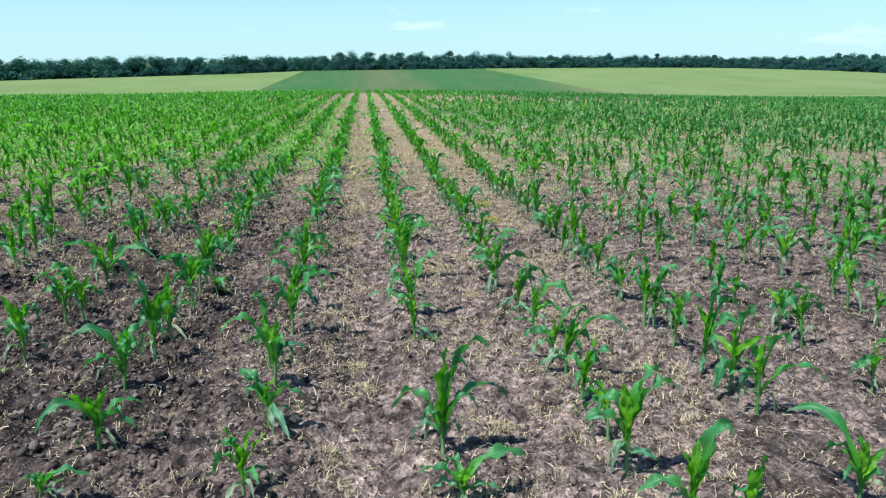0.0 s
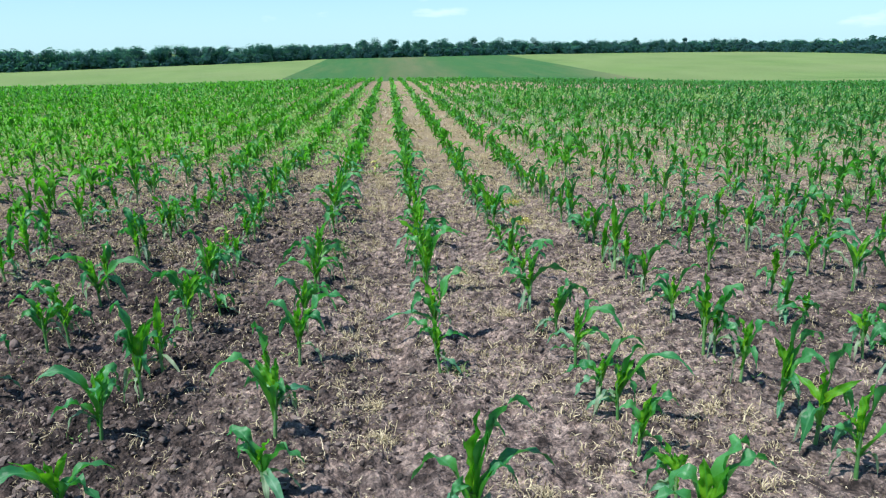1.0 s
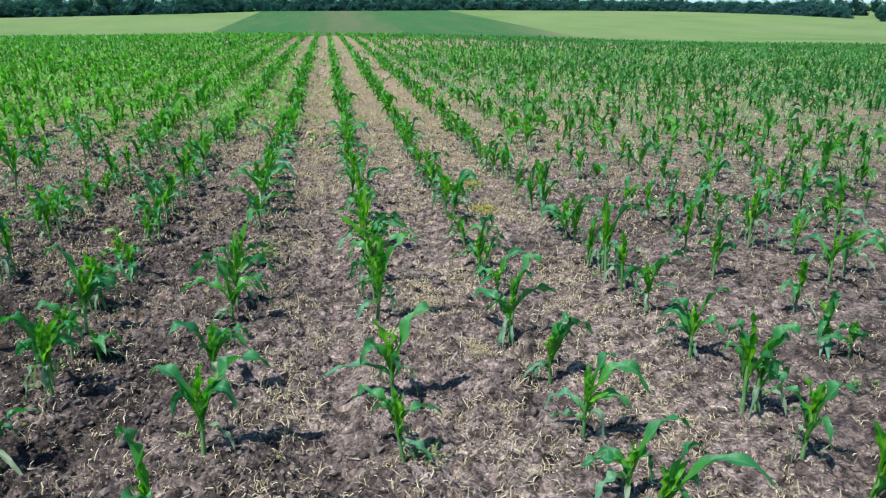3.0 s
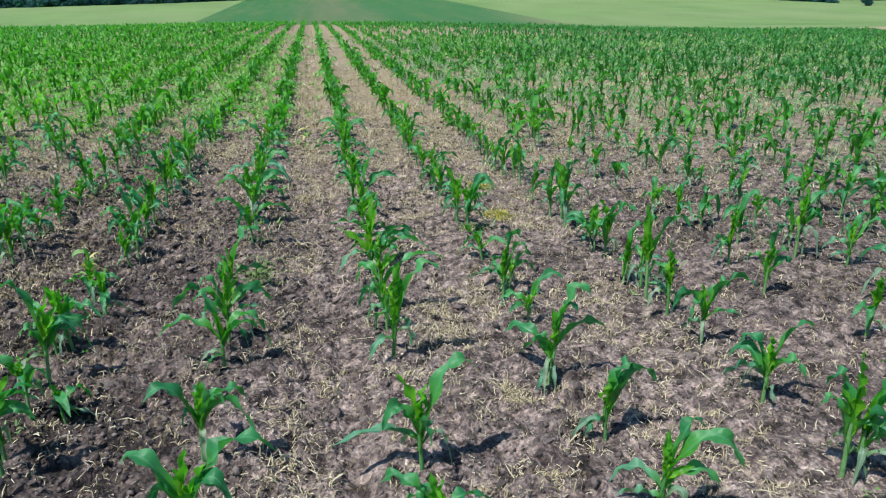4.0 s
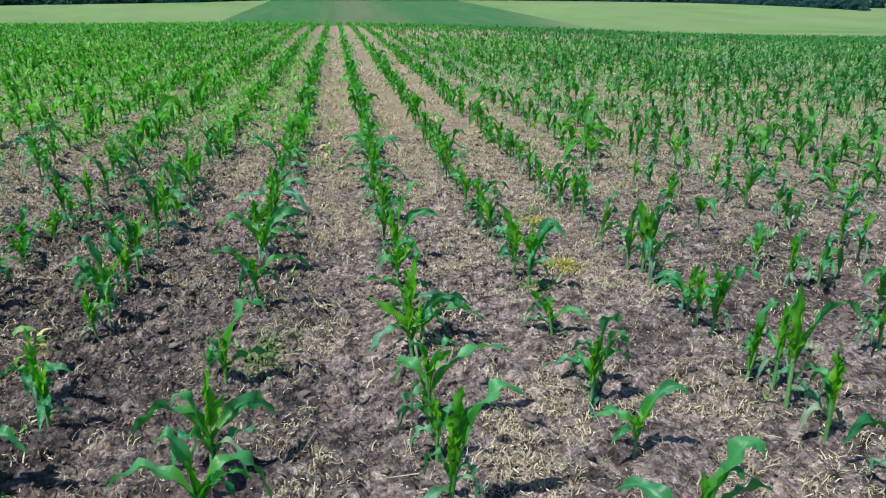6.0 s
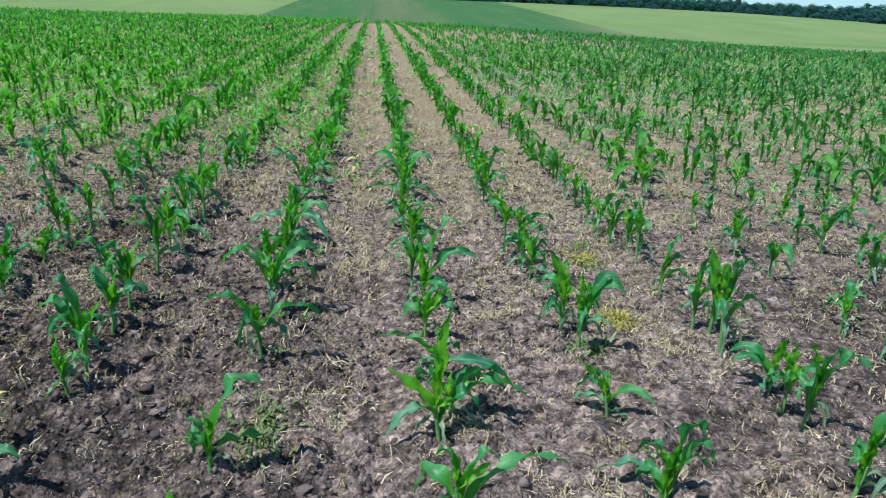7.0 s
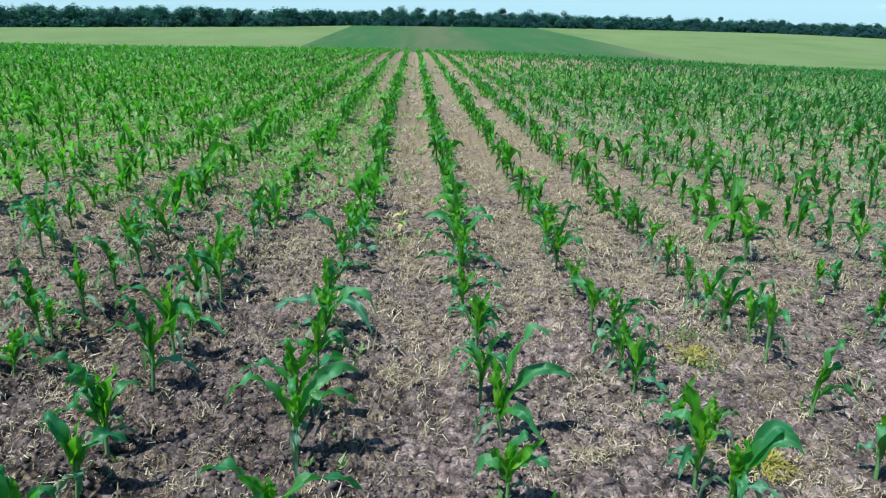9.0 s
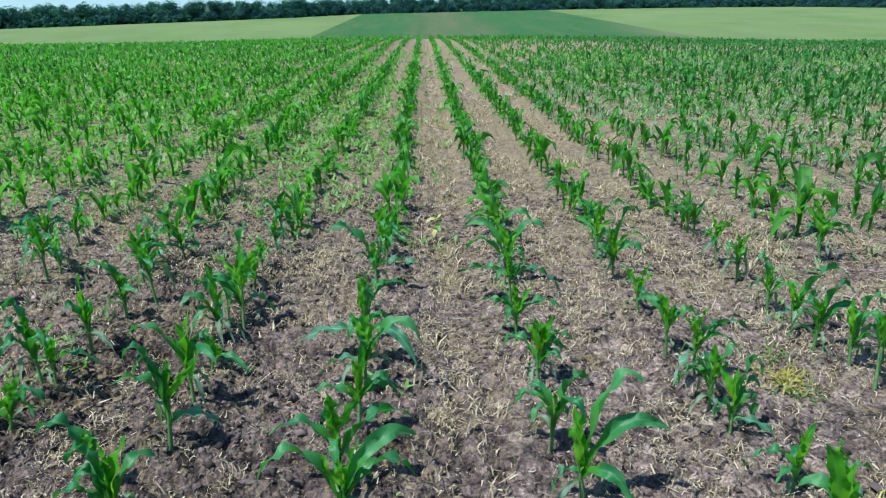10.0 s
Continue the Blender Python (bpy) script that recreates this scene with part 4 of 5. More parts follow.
rng = random.Random(21)
taken = []
for x, y, stem, lean, leaves in STANDS:
    taken.append((round((x / 100 - ROW_ZERO) / ROW_STEP), y / 100))
    maize_plant(x / 100, y / 100, stem, lean, leaves, x * 7 + y * 1031)
for k, first, gap in ((0, 8.3, 0.27), (1, 8.9, 0.30), (-1, 8.3, 0.30), (-2, 4.6, 0.30), (-3, 4.0, 0.20), (-4, 5.0, 0.24)):     # rows that close up farther on
    ys = [p[0] for p in PLANTED[k] if p[0] > first * 100]
    PLANTED[k] += tuple((round((a + b) / 2 + rng.uniform(-4, 4)), rng.randint(-4, 3), rng.randint(25, 34)) for a, b in zip(ys, ys[1:]) if b - a > gap * 100)
for k, stand in PLANTED.items():
    for along, off, tall in stand:
        x, y = ROW_ZERO + ROW_STEP * k + off / 100, along / 100
        if y > NEAR_Y or not NEAR_LEFT < x < NEAR_RIGHT:
            continue
        if any(abs(kk - k) < 1 and abs(yy - y) < 0.17 for kk, yy in taken[:len(STANDS)]):
            continue
        taken.append((k, y))
        like_plant(x, y, tall / 100, along * 31 + off)
# the rows farther to the sides and on
for k in range(-6, 8):
    sparse = {-1: 8.2, 0: 8.0, 1: 9.0}.get(k, 9.3)
    first = 1.9 if abs(k) > 3 else sparse
    for x, y, h in row_places(k, first, NEAR_Y, 0.24, rng):
        if NEAR_LEFT < x < NEAR_RIGHT and all(kk != k or abs(yy - y) > 0.16 for kk, yy in taken):
            like_plant(x, y, h * 0.95, int(x * 1000 + y * 100000))

mid_places, far_places = [], []
rng = random.Random(33)
for k in range(-110, 125):
    x0 = ROW_ZERO + ROW_STEP * k
    start = max(1.2, (abs(x0) - 4.0) / 0.76)
    if abs(x0) < 6:       # the rows go on behind the walk
        for x, y, h in row_places(k, -4.0, max(0.9, abs(x0) / 0.7 - 0.7), 0.25, rng):
            mid_places.append((x, y, float(lie(x, y)) - 0.01, rng.uniform(0, 6.28), h / 0.36))
    gap = 0.19 if k > 2 else 0.145       # a thinner stand towards +x
    for x, y, h in row_places(k, start, 24.0, gap, rng):
        if y > NEAR_Y or not NEAR_LEFT < x < NEAR_RIGHT:
            mid_places.append((x, y, float(lie(x, y)), rng.uniform(0, 6.28), h / 0.36))
    for x, y, h in row_places(k, max(start, 24.0), 62.0, gap, rng):
        far_places.append((x, y, float(lie(x, y)), rng.uniform(0, 6.28), h / 0.36))
MID_PROTOS = [field_plant(100 + k, 4, 2, 7) for k in range(20)]
FAR_PROTOS = [field_plant(200 + k, 2, 1, 4) for k in range(12)]
v, f, u = scatter(MID_PROTOS, np.array(mid_places))
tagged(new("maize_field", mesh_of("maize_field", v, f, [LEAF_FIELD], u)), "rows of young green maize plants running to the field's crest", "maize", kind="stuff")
v, f, u = scatter(FAR_PROTOS, np.array(far_places))
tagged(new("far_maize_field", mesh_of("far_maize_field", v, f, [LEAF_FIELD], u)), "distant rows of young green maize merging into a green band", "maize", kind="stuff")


# ---- the belt of trees on the skyline ----
BELT = ((-420, 170), (-330, 225), (-190, 318), (-132, 348), (-70, 385), (-34, 424), (80, 434), (150, 426), (205, 405), (230, 368), (241, 338), (240, 310))


def tree_arrays(seed, height, spread, clumps, leaf, low=0.35):
    """Crown: many small tilted leaf sprays in irregular masses with gaps; trunk and limbs: tapered square tubes."""
    rng = np.random.RandomState(seed)
    masses = [(rng.uniform(-0.3, 0.3) * spread, rng.uniform(-0.3, 0.3) * spread, height * rng.uniform(low, 0.92), spread * rng.uniform(0.22, 0.42)) for _ in range(7)]
    v, f = [], []
    for k in range(clumps):
        mx, my, mz, mr = masses[k % len(masses)]
        d = rng.normal(size=3)
        d /= np.linalg.norm(d)
        r = mr * rng.uniform(0.55, 1.08)
        p = np.array((mx, my, mz)) + d * r * np.array((1, 1, 0.8))
        p[2] = max(p[2], 0.2)
        face = d + rng.normal(size=3) * 0.28 + np.array((0, 0, 0.35))
        a = np.cross(face, rng.normal(size=3))
        a /= np.linalg.norm(a)
        b = np.cross(face, a)
        b /= np.linalg.norm(b)
        s = leaf * rng.uniform(0.6, 1.4)
        base = len(v)
        v += [p - a * s - b * s * 0.5, p + a * s - b * s * 0.3, p + a * s * 0.1 + b * s]
        f.append((base, base + 1, base + 2))
    return np.array(v), np.array(f), np.zeros((len(v), 2))


def trunk_arrays(seed, height, spread):
    rng = np.random.RandomState(seed + 900)
    pieces = [tube(height * 0.75, height * 0.022, height * 0.008, 6, 4, 0.04)]
    for k in range(4):
        v, f, u = tube(height * 0.38, height * 0.011, height * 0.003, 5, 3, 0.0)
        t = rng.uniform(0.5, 0.9)
        v = v @ np.array(Matrix.Rotation(t, 3, "Y")).T
        pieces.append(turned((v, f, u), k * 1.6 + rng.uniform(0, 1), (0, 0, height * rng.uniform(0.28, 0.55))))
    return merged(pieces)


def belt_point(t):
    """t from 0 to 1 along the belt."""
    legs = [math.dist(a, b) for a, b in zip(BELT, BELT[1:])]
    d = t * sum(legs)
    for (a, b), g in zip(zip(BELT, BELT[1:]), legs):
        if d <= g:
            return a[0] + (b[0] - a[0]) * d / g, a[1] + (b[1] - a[1]) * d / g
        d -= g
    return BELT[-1]


def build_belt():
    rng = random.Random(5)
    protos = [tree_arrays(k, 8.2, 8.2, 850, 0.36) for k in range(8)]
    under = [tree_arrays(40 + k, 4.4, 7.2, 420, 0.62, 0.05) for k in range(5)]
    woods, shrubs = [], []
    n = 165
    for k in range(n):
        for depth in (2, 11):
            x, y = belt_point(min(1, max(0, (k + rng.uniform(0, 1)) / n)))
            y += depth + rng.uniform(-2, 2)
            taller = 1.0 + 0.10 * max(0, min(1, (-40 - x) / 60)) - 0.22 * max(0, min(1, (x - 60) / 160))
            woods.append((x, y, float(lie(x, y)), rng.uniform(0, 6.28), rng.uniform(0.76, 1.04) * taller))
        x, y = belt_point((k + rng.uniform(0, 1)) / n)
        shrubs.append((x, y - 1.5, float(lie(x, y)) - 0.9, rng.uniform(0, 6.28), rng.uniform(0.75, 1.15)))
        shrubs.append((x + rng.uniform(-3, 3), y + 9, float(lie(x, y)) - 0.5, rng.uniform(0, 6.28), rng.uniform(1.0, 1.4)))
        shrubs.append((x + rng.uniform(-3, 3), y + 4, float(lie(x, y)) - 0.9, rng.uniform(0, 6.28), rng.uniform(0.9, 1.25)))
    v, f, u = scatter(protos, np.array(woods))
    tagged(new("woodland_belt", mesh_of("woodland_belt", v, f, [HAZED_TREE_LEAF], smooth=False)), "dark green belt of leafy trees along the skyline", "woods", kind="stuff")
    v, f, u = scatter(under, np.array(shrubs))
    tagged(new("woodland_undergrowth", mesh_of("woodland_undergrowth", v, f, [HAZED_TREE_LEAF], smooth=False)), "dense dark shrubs along the foot of the tree belt", "shrubs", kind="stuff")
    # taller trees that stand clear of the rest
    for n_, (x, h) in enumerate(((-168, 9.5), (-120, 10), (-96, 10.5), (-62, 10.0), (-14, 11.4), (-6, 12.0), (3, 11.2), (12, 11.6), (22, 11.0), (33, 11.6), (52, 11.5), (68, 10.6), (90, 10), (128, 8.6), (150, 9.5), (176, 9), (206, 8.4))):
        y = np.interp(x, [b[0] for b in BELT[:-1]], [b[1] for b in BELT[:-1]]) + 5
        tree = new("tree")
        tree.matrix_world = pose(x, float(y), float(lie(x, y)) - 0.1, 0, 0, 40 * n_)
        tagged(tree, "tall leafy tree rising above the distant tree belt", "tree", "trees of the belt")
        h *= 0.93
        kv, kf, _ = tree_arrays(70 + n_, h, h * 0.62, 1200, 0.27)
        crown = new("crown", mesh_of("crown", kv, kf, [HAZED_TREE_LEAF], smooth=False))
        tv, tf, _ = trunk_arrays(70 + n_, h, h * 0.5)
        trunk = new("trunk", mesh_of("trunk", tv, tf, [BARK]))
        crown.parent = trunk.parent = tree


build_belt()


def lone_bush(x, y, height, seed):
    bush = tagged(new("bush"), "lone dark green bush beside the end of the tree belt", "bush")
    bush.matrix_world = pose(x, y, float(lie(x, y)) - 0.1)
    v, f, _ = tree_arrays(seed, height, height * 0.70, 2200, 0.30, -0.02)
    crown = new("crown", mesh_of("crown", v, f, [HAZED_TREE_LEAF], smooth=False))
    v, f, _ = trunk_arrays(seed, height, height)
    trunk = new("trunk", mesh_of("trunk", v, f, [BARK]))
    crown.parent = trunk.parent = bush


lone_bush(232.0, 279.0, 7.0, 131)


def build_far_woods():
    """A thin line of woods, much farther off, that shows past the end of the belt."""
    rng = random.Random(77)
    protos = [tree_arrays(150 + k, 8.4, 6.4, 600, 0.48, 0.12) for k in range(4)]
    spots = [(238 + 1.8 * k + rng.uniform(-1, 1), 356 - 1.05 * k + rng.uniform(-3, 3)) for k in range(104)]
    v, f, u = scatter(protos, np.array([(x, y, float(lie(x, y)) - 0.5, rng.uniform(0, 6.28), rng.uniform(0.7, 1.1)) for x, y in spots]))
    tagged(new("far_woods", mesh_of("far_woods", v, f, [HAZED_TREE_LEAF], smooth=False)), "dark leafy woods beyond the end of the tree belt", "woods", kind="stuff")


build_far_woods()


# ---- litter on the soil ----
def ribbons(p, a, tilt, ln, w, curl, droop, segs, rng):
    """Thin bent strips from points p: heading a, climbing at tilt, turning by curl and drooping on the way."""
    n = len(p)
    pts, heads = [p], [a]
    for k in range(segs):
        d = np.stack([np.cos(a) * np.cos(tilt), np.sin(a) * np.cos(tilt), np.sin(tilt)], 1) * (ln / segs)[:, None]
        pts.append(pts[-1] + d)
        a, tilt = a + curl, tilt - droop
        heads.append(a)
    vs = []
    for k, q in enumerate(pts):
        side = np.stack([-np.sin(heads[k]), np.cos(heads[k]), rng.normal(0, 0.35, n)], 1) * (w * (1.0 if k < segs else 0.45))[:, None]
        vs += [q - side, q + side]
    m = 2 * (segs + 1)
    v = np.stack(vs, 1).reshape(-1, 3)
    b = np.arange(n)[:, None] * m
    f = np.concatenate([b + np.array([2 * k, 2 * k + 1, 2 * k + 3, 2 * k + 2]) for k in range(segs)])
    return v, f


def strewn(count, rng, x0, x1, y0, y1, keep):
    """Points over a stretch of ground, thinned by keep(x, y)."""
    x, y = rng.uniform(x0, x1, count * 8), rng.uniform(y0, y1, count * 8)
    ok = rng.uniform(0, 1, count * 8) < keep(x, y)
    return x[ok][:count], y[ok][:count]


def straw_cover(x, y):
    """How thick the straw lies, 0 to 1: in bands between some of the rows, and patchy."""
    band = 0.10 + 0.15 / (1 + np.exp(-(np.clip(x, -9, 9) + 0.4) / 0.15)) + 0.48 * np.exp(-((x - 0.58) / 0.24) ** 2) + 0.38 * np.exp(-((x + 0.17) / 0.13) ** 2) + 0.30 * np.exp(-((x - 1.3) / 0.22) ** 2) + 0.22 * (x > 1.9) * np.clip((y - 6.5) / 2.5, 0, 1)
    band = band * (1 - 0.60 * np.clip((x - 1.2) / 0.8, 0, 1) * np.clip((8.0 - y) / 2, 0, 1))
    band = band + (0.30 + 0.25 * np.exp(-((x + 0.84) / 0.2) ** 2)) * np.clip((y - 7.2) / 2.0, 0, 1) / (1 + np.exp((np.clip(x, -9, 9) + 0.55) / 0.1))
    band = band + 0.34 * np.clip((-1.3 - x) / 0.3, 0, 1) * np.clip((y - 4.0) / 2.0, 0, 1)
    patch = 0.40 + 0.62 * lumps(x, y, 0.50, 31) + 0.80 * lumps(x, y, 0.12, 32)
    return np.clip(band * patch, 0.075, 1) * (1 - 0.75 * np.exp(-(x / 0.09) ** 2))


def build_straw():
    rng = np.random.RandomState(3)
    # lying bits
    x, y = strewn(62000, rng, -3.4, 4.3, 1.8, 11.0, straw_cover)
    n = len(x)
    v, f = ribbons(np.stack([x, y, ground_z(x, y) + 0.004], 1), rng.uniform(0, 6.28, n), np.abs(rng.normal(0, 0.25, n)), rng.gamma(2.0, 0.0070, n) + 0.006,
                   rng.gamma(2.0, 0.00042, n) + 0.0006, rng.normal(0, 1.1, n), rng.uniform(0, 0.6, n), 2, rng)
    lx, ly = strewn(420, rng, -3.0, 3.8, 1.8, 9.0, straw_cover)
    m = len(lx)
    long_v, long_f = ribbons(np.stack([lx, ly, ground_z(lx, ly) + 0.012], 1), rng.uniform(0, 6.28, m), rng.uniform(-0.05, 0.22, m), rng.uniform(0.05, 0.15, m),
                             rng.uniform(0.0010, 0.0019, m), rng.normal(0, 0.25, m), rng.uniform(0, 0.25, m), 2, rng)
    v, f = np.concatenate([v, long_v]), np.concatenate([f, long_f + len(v)])
    tagged(new("straw_litter", mesh_of("straw_litter", v, f, [STRAW], smooth=False)), "short pale bits of straw scattered over the soil", "straw", kind="stuff")
    # withered seedlings: small upright tufts of curled blades
    x, y = strewn(9500, rng, -3.4, 4.3, 1.8, 11.0, straw_cover)
    x, y = np.repeat(x, 7) + rng.normal(0, 0.018, 7 * len(x)), np.repeat(y, 7) + rng.normal(0, 0.018, 7 * len(y))
    n = len(x)
    v, f = ribbons(np.stack([x, y, ground_z(x, y) - 0.002], 1), rng.uniform(0, 6.28, n), rng.uniform(0.6, 1.5, n), rng.uniform(0.018, 0.062, n),
                   rng.uniform(0.0008, 0.0030, n), rng.normal(0, 1.1, n), rng.uniform(0.3, 1.6, n), 2, rng)
    # coarser clumps of stubble on the balks between the rows, farther on

    def clumped(x, y):
        balk = 0.5 - 0.5 * np.cos((x - ROW_ZERO) / ROW_STEP * 2 * np.pi)
        return np.clip(balk**1.5 * (0.10 + 0.75 * lumps(x, y, 0.34, 35) + 0.35 * lumps(x, y, 1.1, 36)), 0, 1) * np.clip((y - 5.5) / 3, 0, 1) * (np.abs(x) < 0.7 * y) / (1 + np.exp(-(np.clip(x, -9, 9) + 0.6) / 0.25))

    x, y = (np.concatenate(q) for q in zip(strewn(4200, rng, -3.0, 8.0, 5.5, 18.0, clumped), strewn(1300, rng, -0.45, 2.2, 9.0, 16.0, clumped)))
    x, y = np.repeat(x, 7) + rng.normal(0, 0.028, 7 * len(x)), np.repeat(y, 7) + rng.normal(0, 0.028, 7 * len(y))
    n = len(x)
    more_v, more_f = ribbons(np.stack([x, y, ground_z(x, y) - 0.002], 1), rng.uniform(0, 6.28, n), rng.uniform(0.3, 1.4, n), rng.uniform(0.03, 0.095, n),
                             rng.uniform(0.0014, 0.0044, n), rng.normal(0, 0.8, n), rng.uniform(0.2, 1.2, n), 2, rng)
    v, f = np.concatenate([v, more_v]), np.concatenate([f, more_f + len(v)])
    tagged(new("withered_seedlings", mesh_of("withered_seedlings", v, f, [STRAW_PALE], smooth=False)), "small curled tufts of withered tan seedlings", "dead grass", kind="stuff")


build_straw()


def tuft(x, y, blades, height, spread, mat, name, label, category, group, seed, droop=0.5, width=0.0025):
    """A small clump of bent blades as a thing of its own."""
    rng = np.random.RandomState(seed)
    r, a = np.abs(rng.normal(0, spread, blades)), rng.uniform(0, 6.28, blades)
    px, py = r * np.cos(a), r * np.sin(a)
    z0 = float(ground_z(x, y))
    p = np.stack([px, py, ground_z(x + px, y + py) - z0 - 0.004], 1)
    v, f = ribbons(p, a + rng.normal(0, 0.6, blades), rng.uniform(0.5, 1.45, blades), height * rng.uniform(0.5, 1.15, blades),
                   width * rng.uniform(0.7, 1.4, blades), rng.normal(0, 0.4, blades), rng.uniform(0.1, 2 * droop, blades), 4, rng)
    thing = new(name)
    thing.location = (x, y, z0)
    ob = tagged(new("foliage", mesh_of(name, v, f, [mat], smooth=False)), kind="stuff")
    ob.parent = thing
    return tagged(thing, label, category, group)


def wilted(x, y, height, leaves, seed, name, label, category):
    """A thin stem with limp leaves hanging from it."""
    rng = random.Random(seed)
    thing = tagged(new(name), label, category)
    thing.location = (x, y, float(ground_z(x, y)) - 0.005)
    sv, sf, su = tube(height, 0.005, 0.003, 6, 5, 0.15)
    new("stem", mesh_of("stem", sv, sf, [STALK], su)).parent = thing
    for k in range(leaves):
        t = rng.uniform(0.35, 1.0)
        lv, lf, lu = blade(rng.uniform(0.06, 0.12), rng.uniform(0.022, 0.036), rng.uniform(10, 50), rng.uniform(90, 150), 6, 2, 0.3, 0.1, rng.uniform(-1, 1), seed + k)
        lf_ob = new("leaf", mesh_of("leaf", lv, lf, [STRAW_YELLOW if k % 3 else WEED], lu))
        lf_ob.parent = thing
        lf_ob.matrix_basis = pose(0.15 * height * t * t, 0, height * t, 0, 0, rng.uniform(0, 360))
    return thing


for n, (x, y, b, h) in enumerate(((-0.11, 3.33, 46, 0.075), (-0.07, 3.0, 60, 0.08), (-0.22, 2.43, 60, 0.07), (-0.13, 3.37, 40, 0.06), (0.62, 4.44, 70, 0.08),
                                  (0.34, 5.85, 70, 0.075), (-0.22, 7.48, 80, 0.08), (0.66, 4.36, 60, 0.07), (0.64, 3.91, 60, 0.06), (-0.15, 8.89, 60, 0.08), (0.55, 6.9, 50, 0.07), (0.5, 2.6, 50, 0.06))):
    tuft(x, y, b * 3, h * 0.8, 0.036, STRAW_PALE, "straw_tuft", "dry bleached tuft of straw stubble standing in soil", "straw tuft", "straw tufts", 300 + n, 0.75, 0.0012)
for n, (x, y, b, h, sp) in enumerate(((1.22, 6.84, 150, 0.10, 0.055), (1.29, 7.74, 110, 0.08, 0.06))):
    tuft(x, y, b * 3, h * 0.8, sp, WEED_YELLOW, "yellow_weed", "low bushy weed turned yellow on bare soil", "weed", "yellow weeds", 330 + n, 0.8, 0.0026)
for n, (x, y, b, h, sp) in enumerate(((-0.44, 5.72, 70, 0.06, 0.06), (-0.42, 5.9, 60, 0.05, 0.07), (1.28, 7.66, 60, 0.06, 0.07), (1.32, 7.95, 60, 0.06, 0.06), (0.29, 3.60, 40, 0.05, 0.04), (-0.4, 9.52, 70, 0.08, 0.06), (0.95, 6.45, 70, 0.07, 0.06))):
    tuft(x, y, b * 3, h * 0.8, sp, WEED_OLIVE, "green_weed", "low sprawling olive-green weed in the soil", "weed", "green weeds", 350 + n, 0.8, 0.0032)
wilted(-0.20, 9.66, 0.15, 13, 371, "wilted_plant", "wilted yellowing seedling with hanging pale leaves", "plant")
wilted(-1.29, 5.72, 0.20, 10, 372, "wilted_weed", "weed with a wilted yellow drooping head beside maize", "weed")
tuft(2.42, 12.84, 34, 0.46, 0.04, WEED_PALE, "grey_thistle", "tall thin grey-green thistle among the maize rows", "weed", "", 373, 0.08, 0.0035)


def build_weeds():
    """The low green cover between the rows of the farther field."""
    rng = np.random.RandomState(12)

    def thick(x, y):
        left = np.exp(-((y - 11.8) / np.where(y < 11.8, 1.6, 6.0)) ** 2) / (1 + np.exp((np.clip(x, -9, 9) + 0.75) / 0.15)) * (1.3 + 0.6 * lumps(x, y, 1.1, 61))
        far = 0.22 * np.clip((y - 9) / 6, 0, 1) * (0.7 + 0.7 * lumps(x, y, 1.5, 62)) * np.clip(np.abs(x - 0.7) / 4.0 - 0.15, 0.0, 1)
        feet = 0.42 * np.exp(-((np.abs((x - ROW_ZERO) / ROW_STEP - np.round((x - ROW_ZERO) / ROW_STEP)) * ROW_STEP) / 0.09) ** 2) * (np.clip((y - 3.6) / 3, 0, 1) * (x < -0.3) + 0.45) * np.clip(lumps(x, y, 0.6, 63) + 0.35, 0, 1) * (1 + 1.2 * (x < -1.0))
        return np.clip(left + far + feet + 0.0025 * np.clip((y - 7) / 3, 0, 1), 0, 1)

    x, y = strewn(28000, rng, -24, 26, 2.2, 34.0, lambda x, y: thick(x, y) * (np.abs(x) < 0.78 * y + 3))
    leaves = 5
    x, y = np.repeat(x, leaves), np.repeat(y, leaves)
    n = len(x)
    ax = rng.uniform(0, 6.28, n)
    far = np.clip(y / 13, 0.32, 1.8)
    v, f = ribbons(np.stack([x + 0.01 * np.cos(ax), y + 0.01 * np.sin(ax), lie(x, y) + rng.uniform(0.0, 0.05, n)], 1), ax, rng.uniform(0.1, 1.1, n), rng.uniform(0.03, 0.10, n) * far,
                   rng.uniform(0.009, 0.022, n) * far, rng.normal(0, 0.3, n), rng.uniform(0.2, 0.9, n), 1, rng)
    tagged(new("weed_cover", mesh_of("weed_cover", v, f, [WEED], smooth=False)), "low pale green weeds between the farther maize rows", "weeds", kind="stuff")


build_weeds()


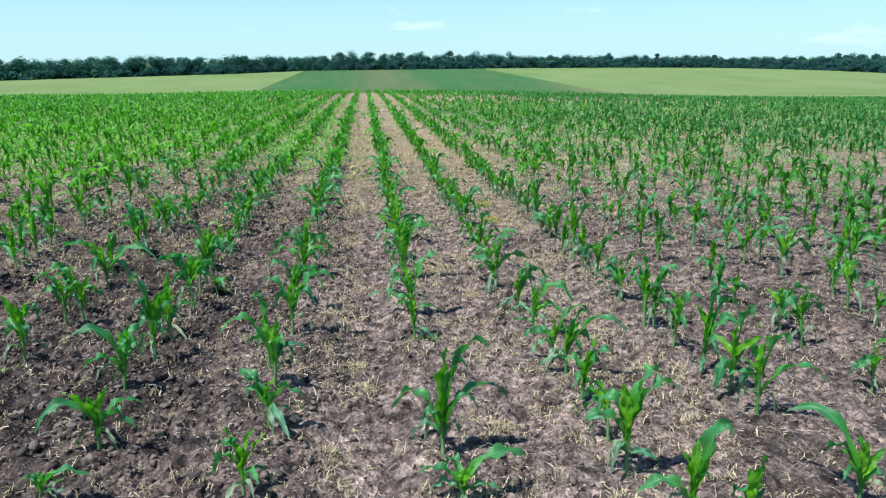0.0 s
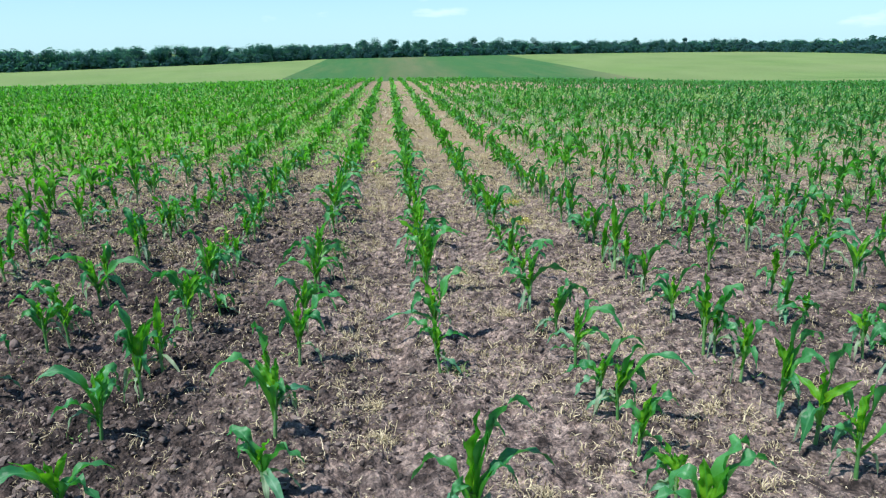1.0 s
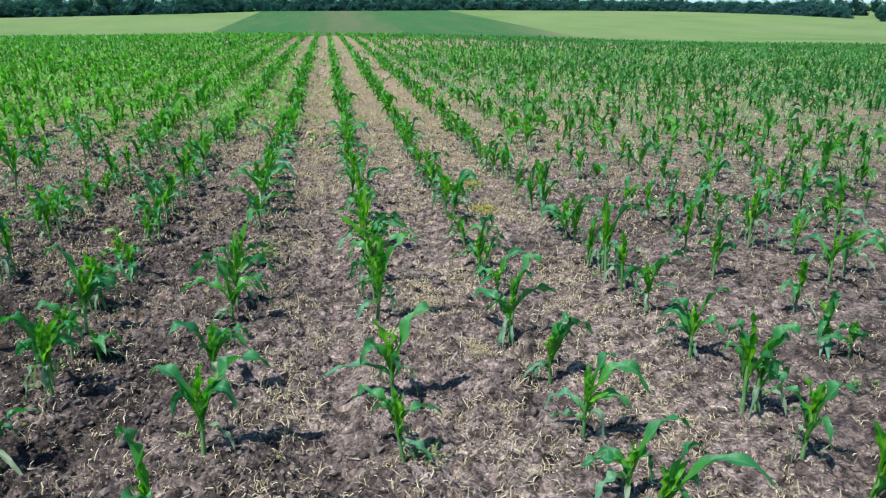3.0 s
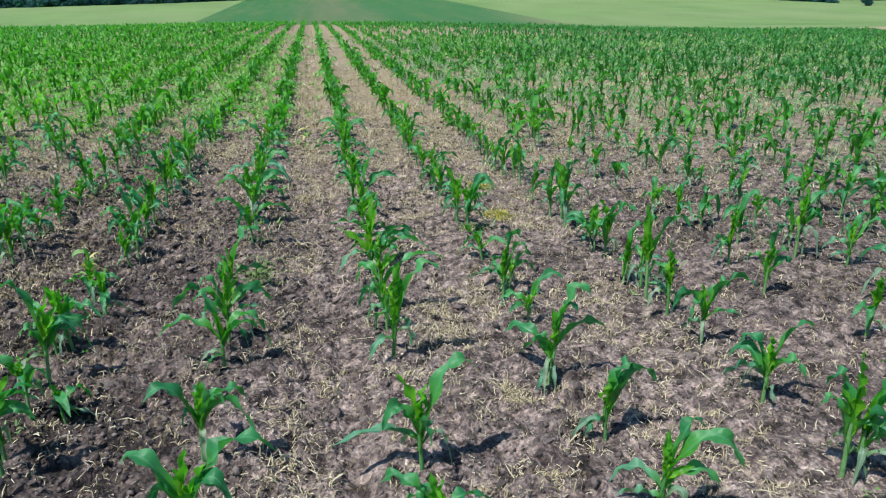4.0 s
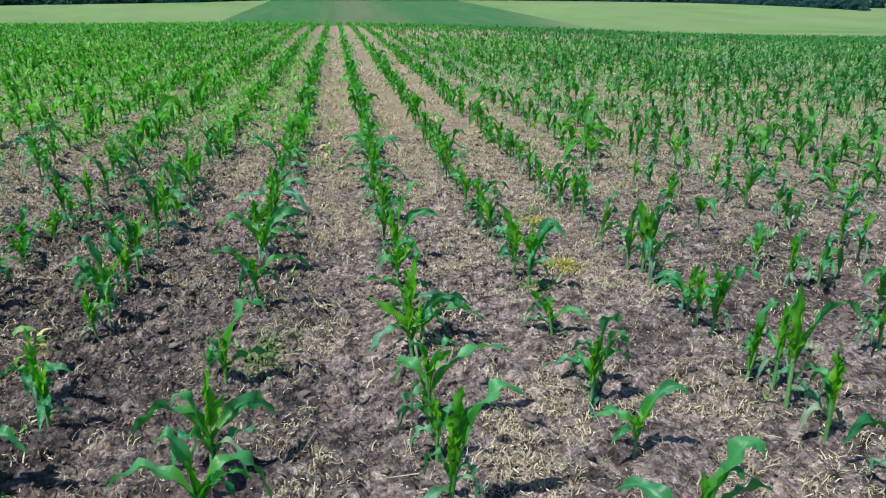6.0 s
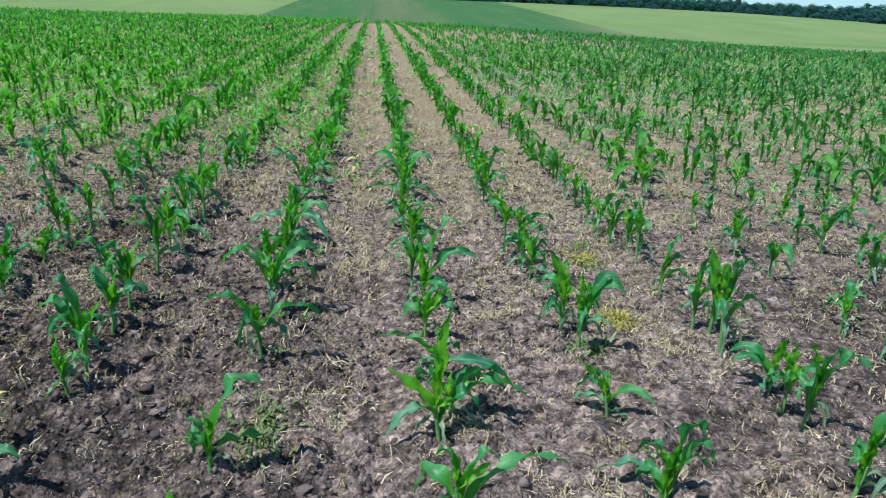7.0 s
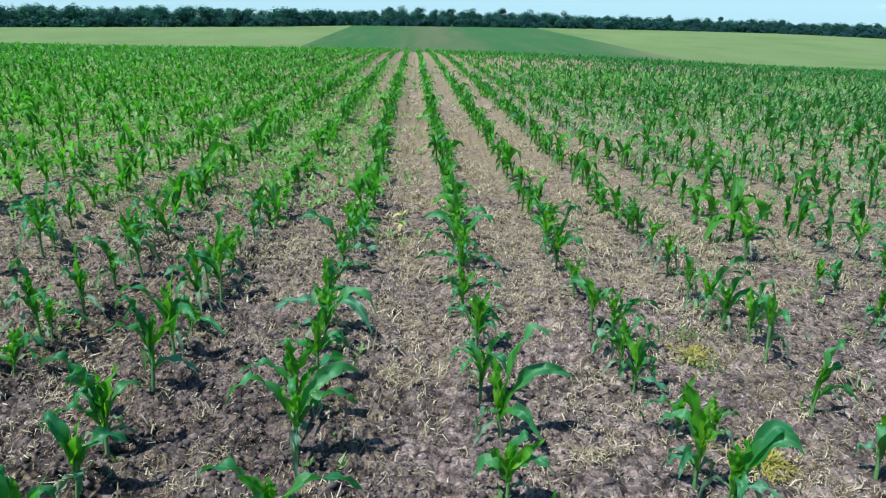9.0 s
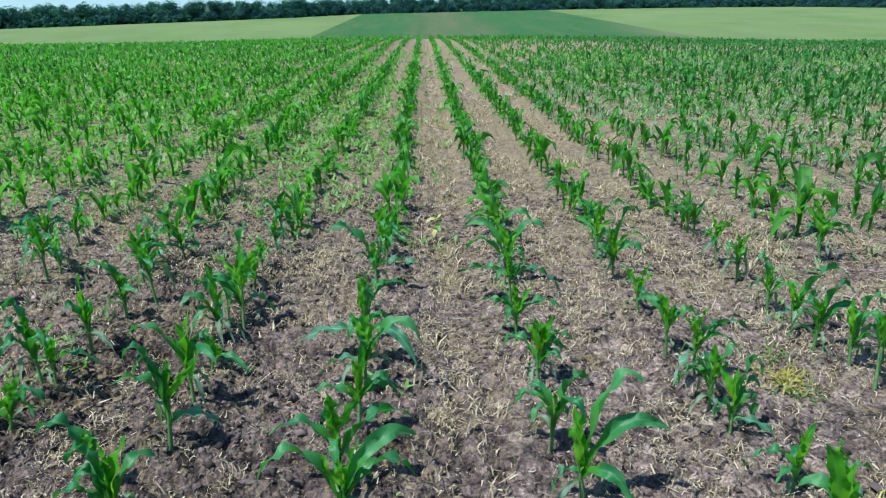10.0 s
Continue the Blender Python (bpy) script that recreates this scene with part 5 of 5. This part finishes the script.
def build_dry_weeds():
    """Grey-green and straw-coloured weeds between the rows of the drier stand."""
    rng = np.random.RandomState(19)

    def thick(x, y, dry):
        here = 1 / (1 + np.exp(-(np.clip(x, -9, 9) - 2.3) / 0.5)) * np.clip((y - 5.5) / 4, 0, 1) + 0.35 * (x < -1.0) * np.clip((y - 6.5) / 3, 0, 1) * np.clip((13 - y) / 4, 0, 1)
        here = here + (0.9 * np.exp(-((x - 0.56) / 0.2) ** 2) + 0.5 * np.exp(-((x + 0.14) / 0.15) ** 2) + 0.6 * np.exp(-((x - 1.26) / 0.2) ** 2)) * np.clip((y - 9.5) / 2, 0, 1) * dry
        return np.clip(here * (0.55 + 0.8 * lumps(x, y, 0.8, 65)), 0, 1) * (np.abs(x) < 0.78 * y + 3)

    for name, label, mat, count in (("grey_weeds", "low grey-green weeds between the maize rows", WEED_PALE, 11000), ("dead_weeds", "tan dead weeds and straw between the maize rows", STRAW, 15000)):
        x, y = strewn(count, rng, -8, 24, 5.2, 30.0, lambda x, y: thick(x, y, mat == STRAW))
        x, y = np.repeat(x, 5), np.repeat(y, 5)
        n = len(x)
        ax = rng.uniform(0, 6.28, n)
        far = np.clip(y / 12, 0.8, 1.4)
        v, f = ribbons(np.stack([x + 0.02 * np.cos(ax), y + 0.02 * np.sin(ax), lie(x, y) + rng.uniform(0.0, 0.04, n)], 1), ax, rng.uniform(0.1, 1.2 if mat == WEED_PALE else 0.55, n), rng.uniform(0.04, 0.12 if mat == WEED_PALE else 0.08, n) * far,
                       (rng.uniform(0.005, 0.012, n) if mat == WEED_PALE else rng.uniform(0.002, 0.0065, n)) * far, rng.normal(0, 0.4, n), rng.uniform(0.2, 0.9, n), 1, rng)
        tagged(new(name, mesh_of(name, v, f, [mat], smooth=False)), label, "weeds", kind="stuff")


build_dry_weeds()


def clods(count, seed, base, tri, size, least):
    """Irregular lumps half sunk in the ground."""
    rng = np.random.RandomState(seed)
    x, y = strewn(count, rng, -3.4, 4.4, 1.8, 10.8, lambda x, y: (ruggedness(x) - 0.45) * (0.6 + 0.6 * lumps(x, y, 0.5, 41)))
    n = len(x)
    r = rng.gamma(2.2, size, n) + least
    shape = base[None] * (1 + rng.uniform(-0.48, 0.48, (n, len(base), 1)))
    shape = shape * r[:, None, None] * rng.uniform(0.55, 1.5, (n, 1, 3)) * np.array([1, 1, 0.8])
    a = rng.uniform(0, 6.28, n)
    c, s = np.cos(a)[:, None], np.sin(a)[:, None]
    shape = np.stack([shape[..., 0] * c - shape[..., 1] * s, shape[..., 0] * s + shape[..., 1] * c, shape[..., 2]], 2)
    v = shape + np.stack([x, y, ground_z(x, y) + r * 0.1], 1)[:, None]
    f = tri[None] + (np.arange(n) * len(base))[:, None, None]
    return v.reshape(-1, 3), f.reshape(-1, 3)


def lump_shapes():
    bm = bmesh.new()
    bmesh.ops.create_icosphere(bm, subdivisions=1, radius=1.0)
    big = np.array([q.co for q in bm.verts]), np.array([[q.index for q in fc.verts] for fc in bm.faces])
    bm.free()
    small = np.array([(1, 0, 0), (0, 1, 0), (-1, 0, 0), (0, -1, 0), (0.2, 0.1, 1), (0, 0, -0.6)], float), np.array([(0, 1, 4), (1, 2, 4), (2, 3, 4), (3, 0, 4), (1, 0, 5), (2, 1, 5), (3, 2, 5), (0, 3, 5)])
    return big, small


BIG, SMALL = lump_shapes()
v, f = clods(7000, 8, *BIG, 0.0026, 0.0038)
tagged(new("soil_clods", mesh_of("soil_clods", v, f, [CLOD], smooth=False)), "loose crumbs and clods of dry brown soil", "soil clods", kind="stuff")
v, f = clods(32000, 9, *SMALL, 0.0026, 0.0032)
tagged(new("soil_crumbs", mesh_of("soil_crumbs", v, f, [CLOD])), "fine crumbs of dry brown soil", "soil crumbs", kind="stuff")
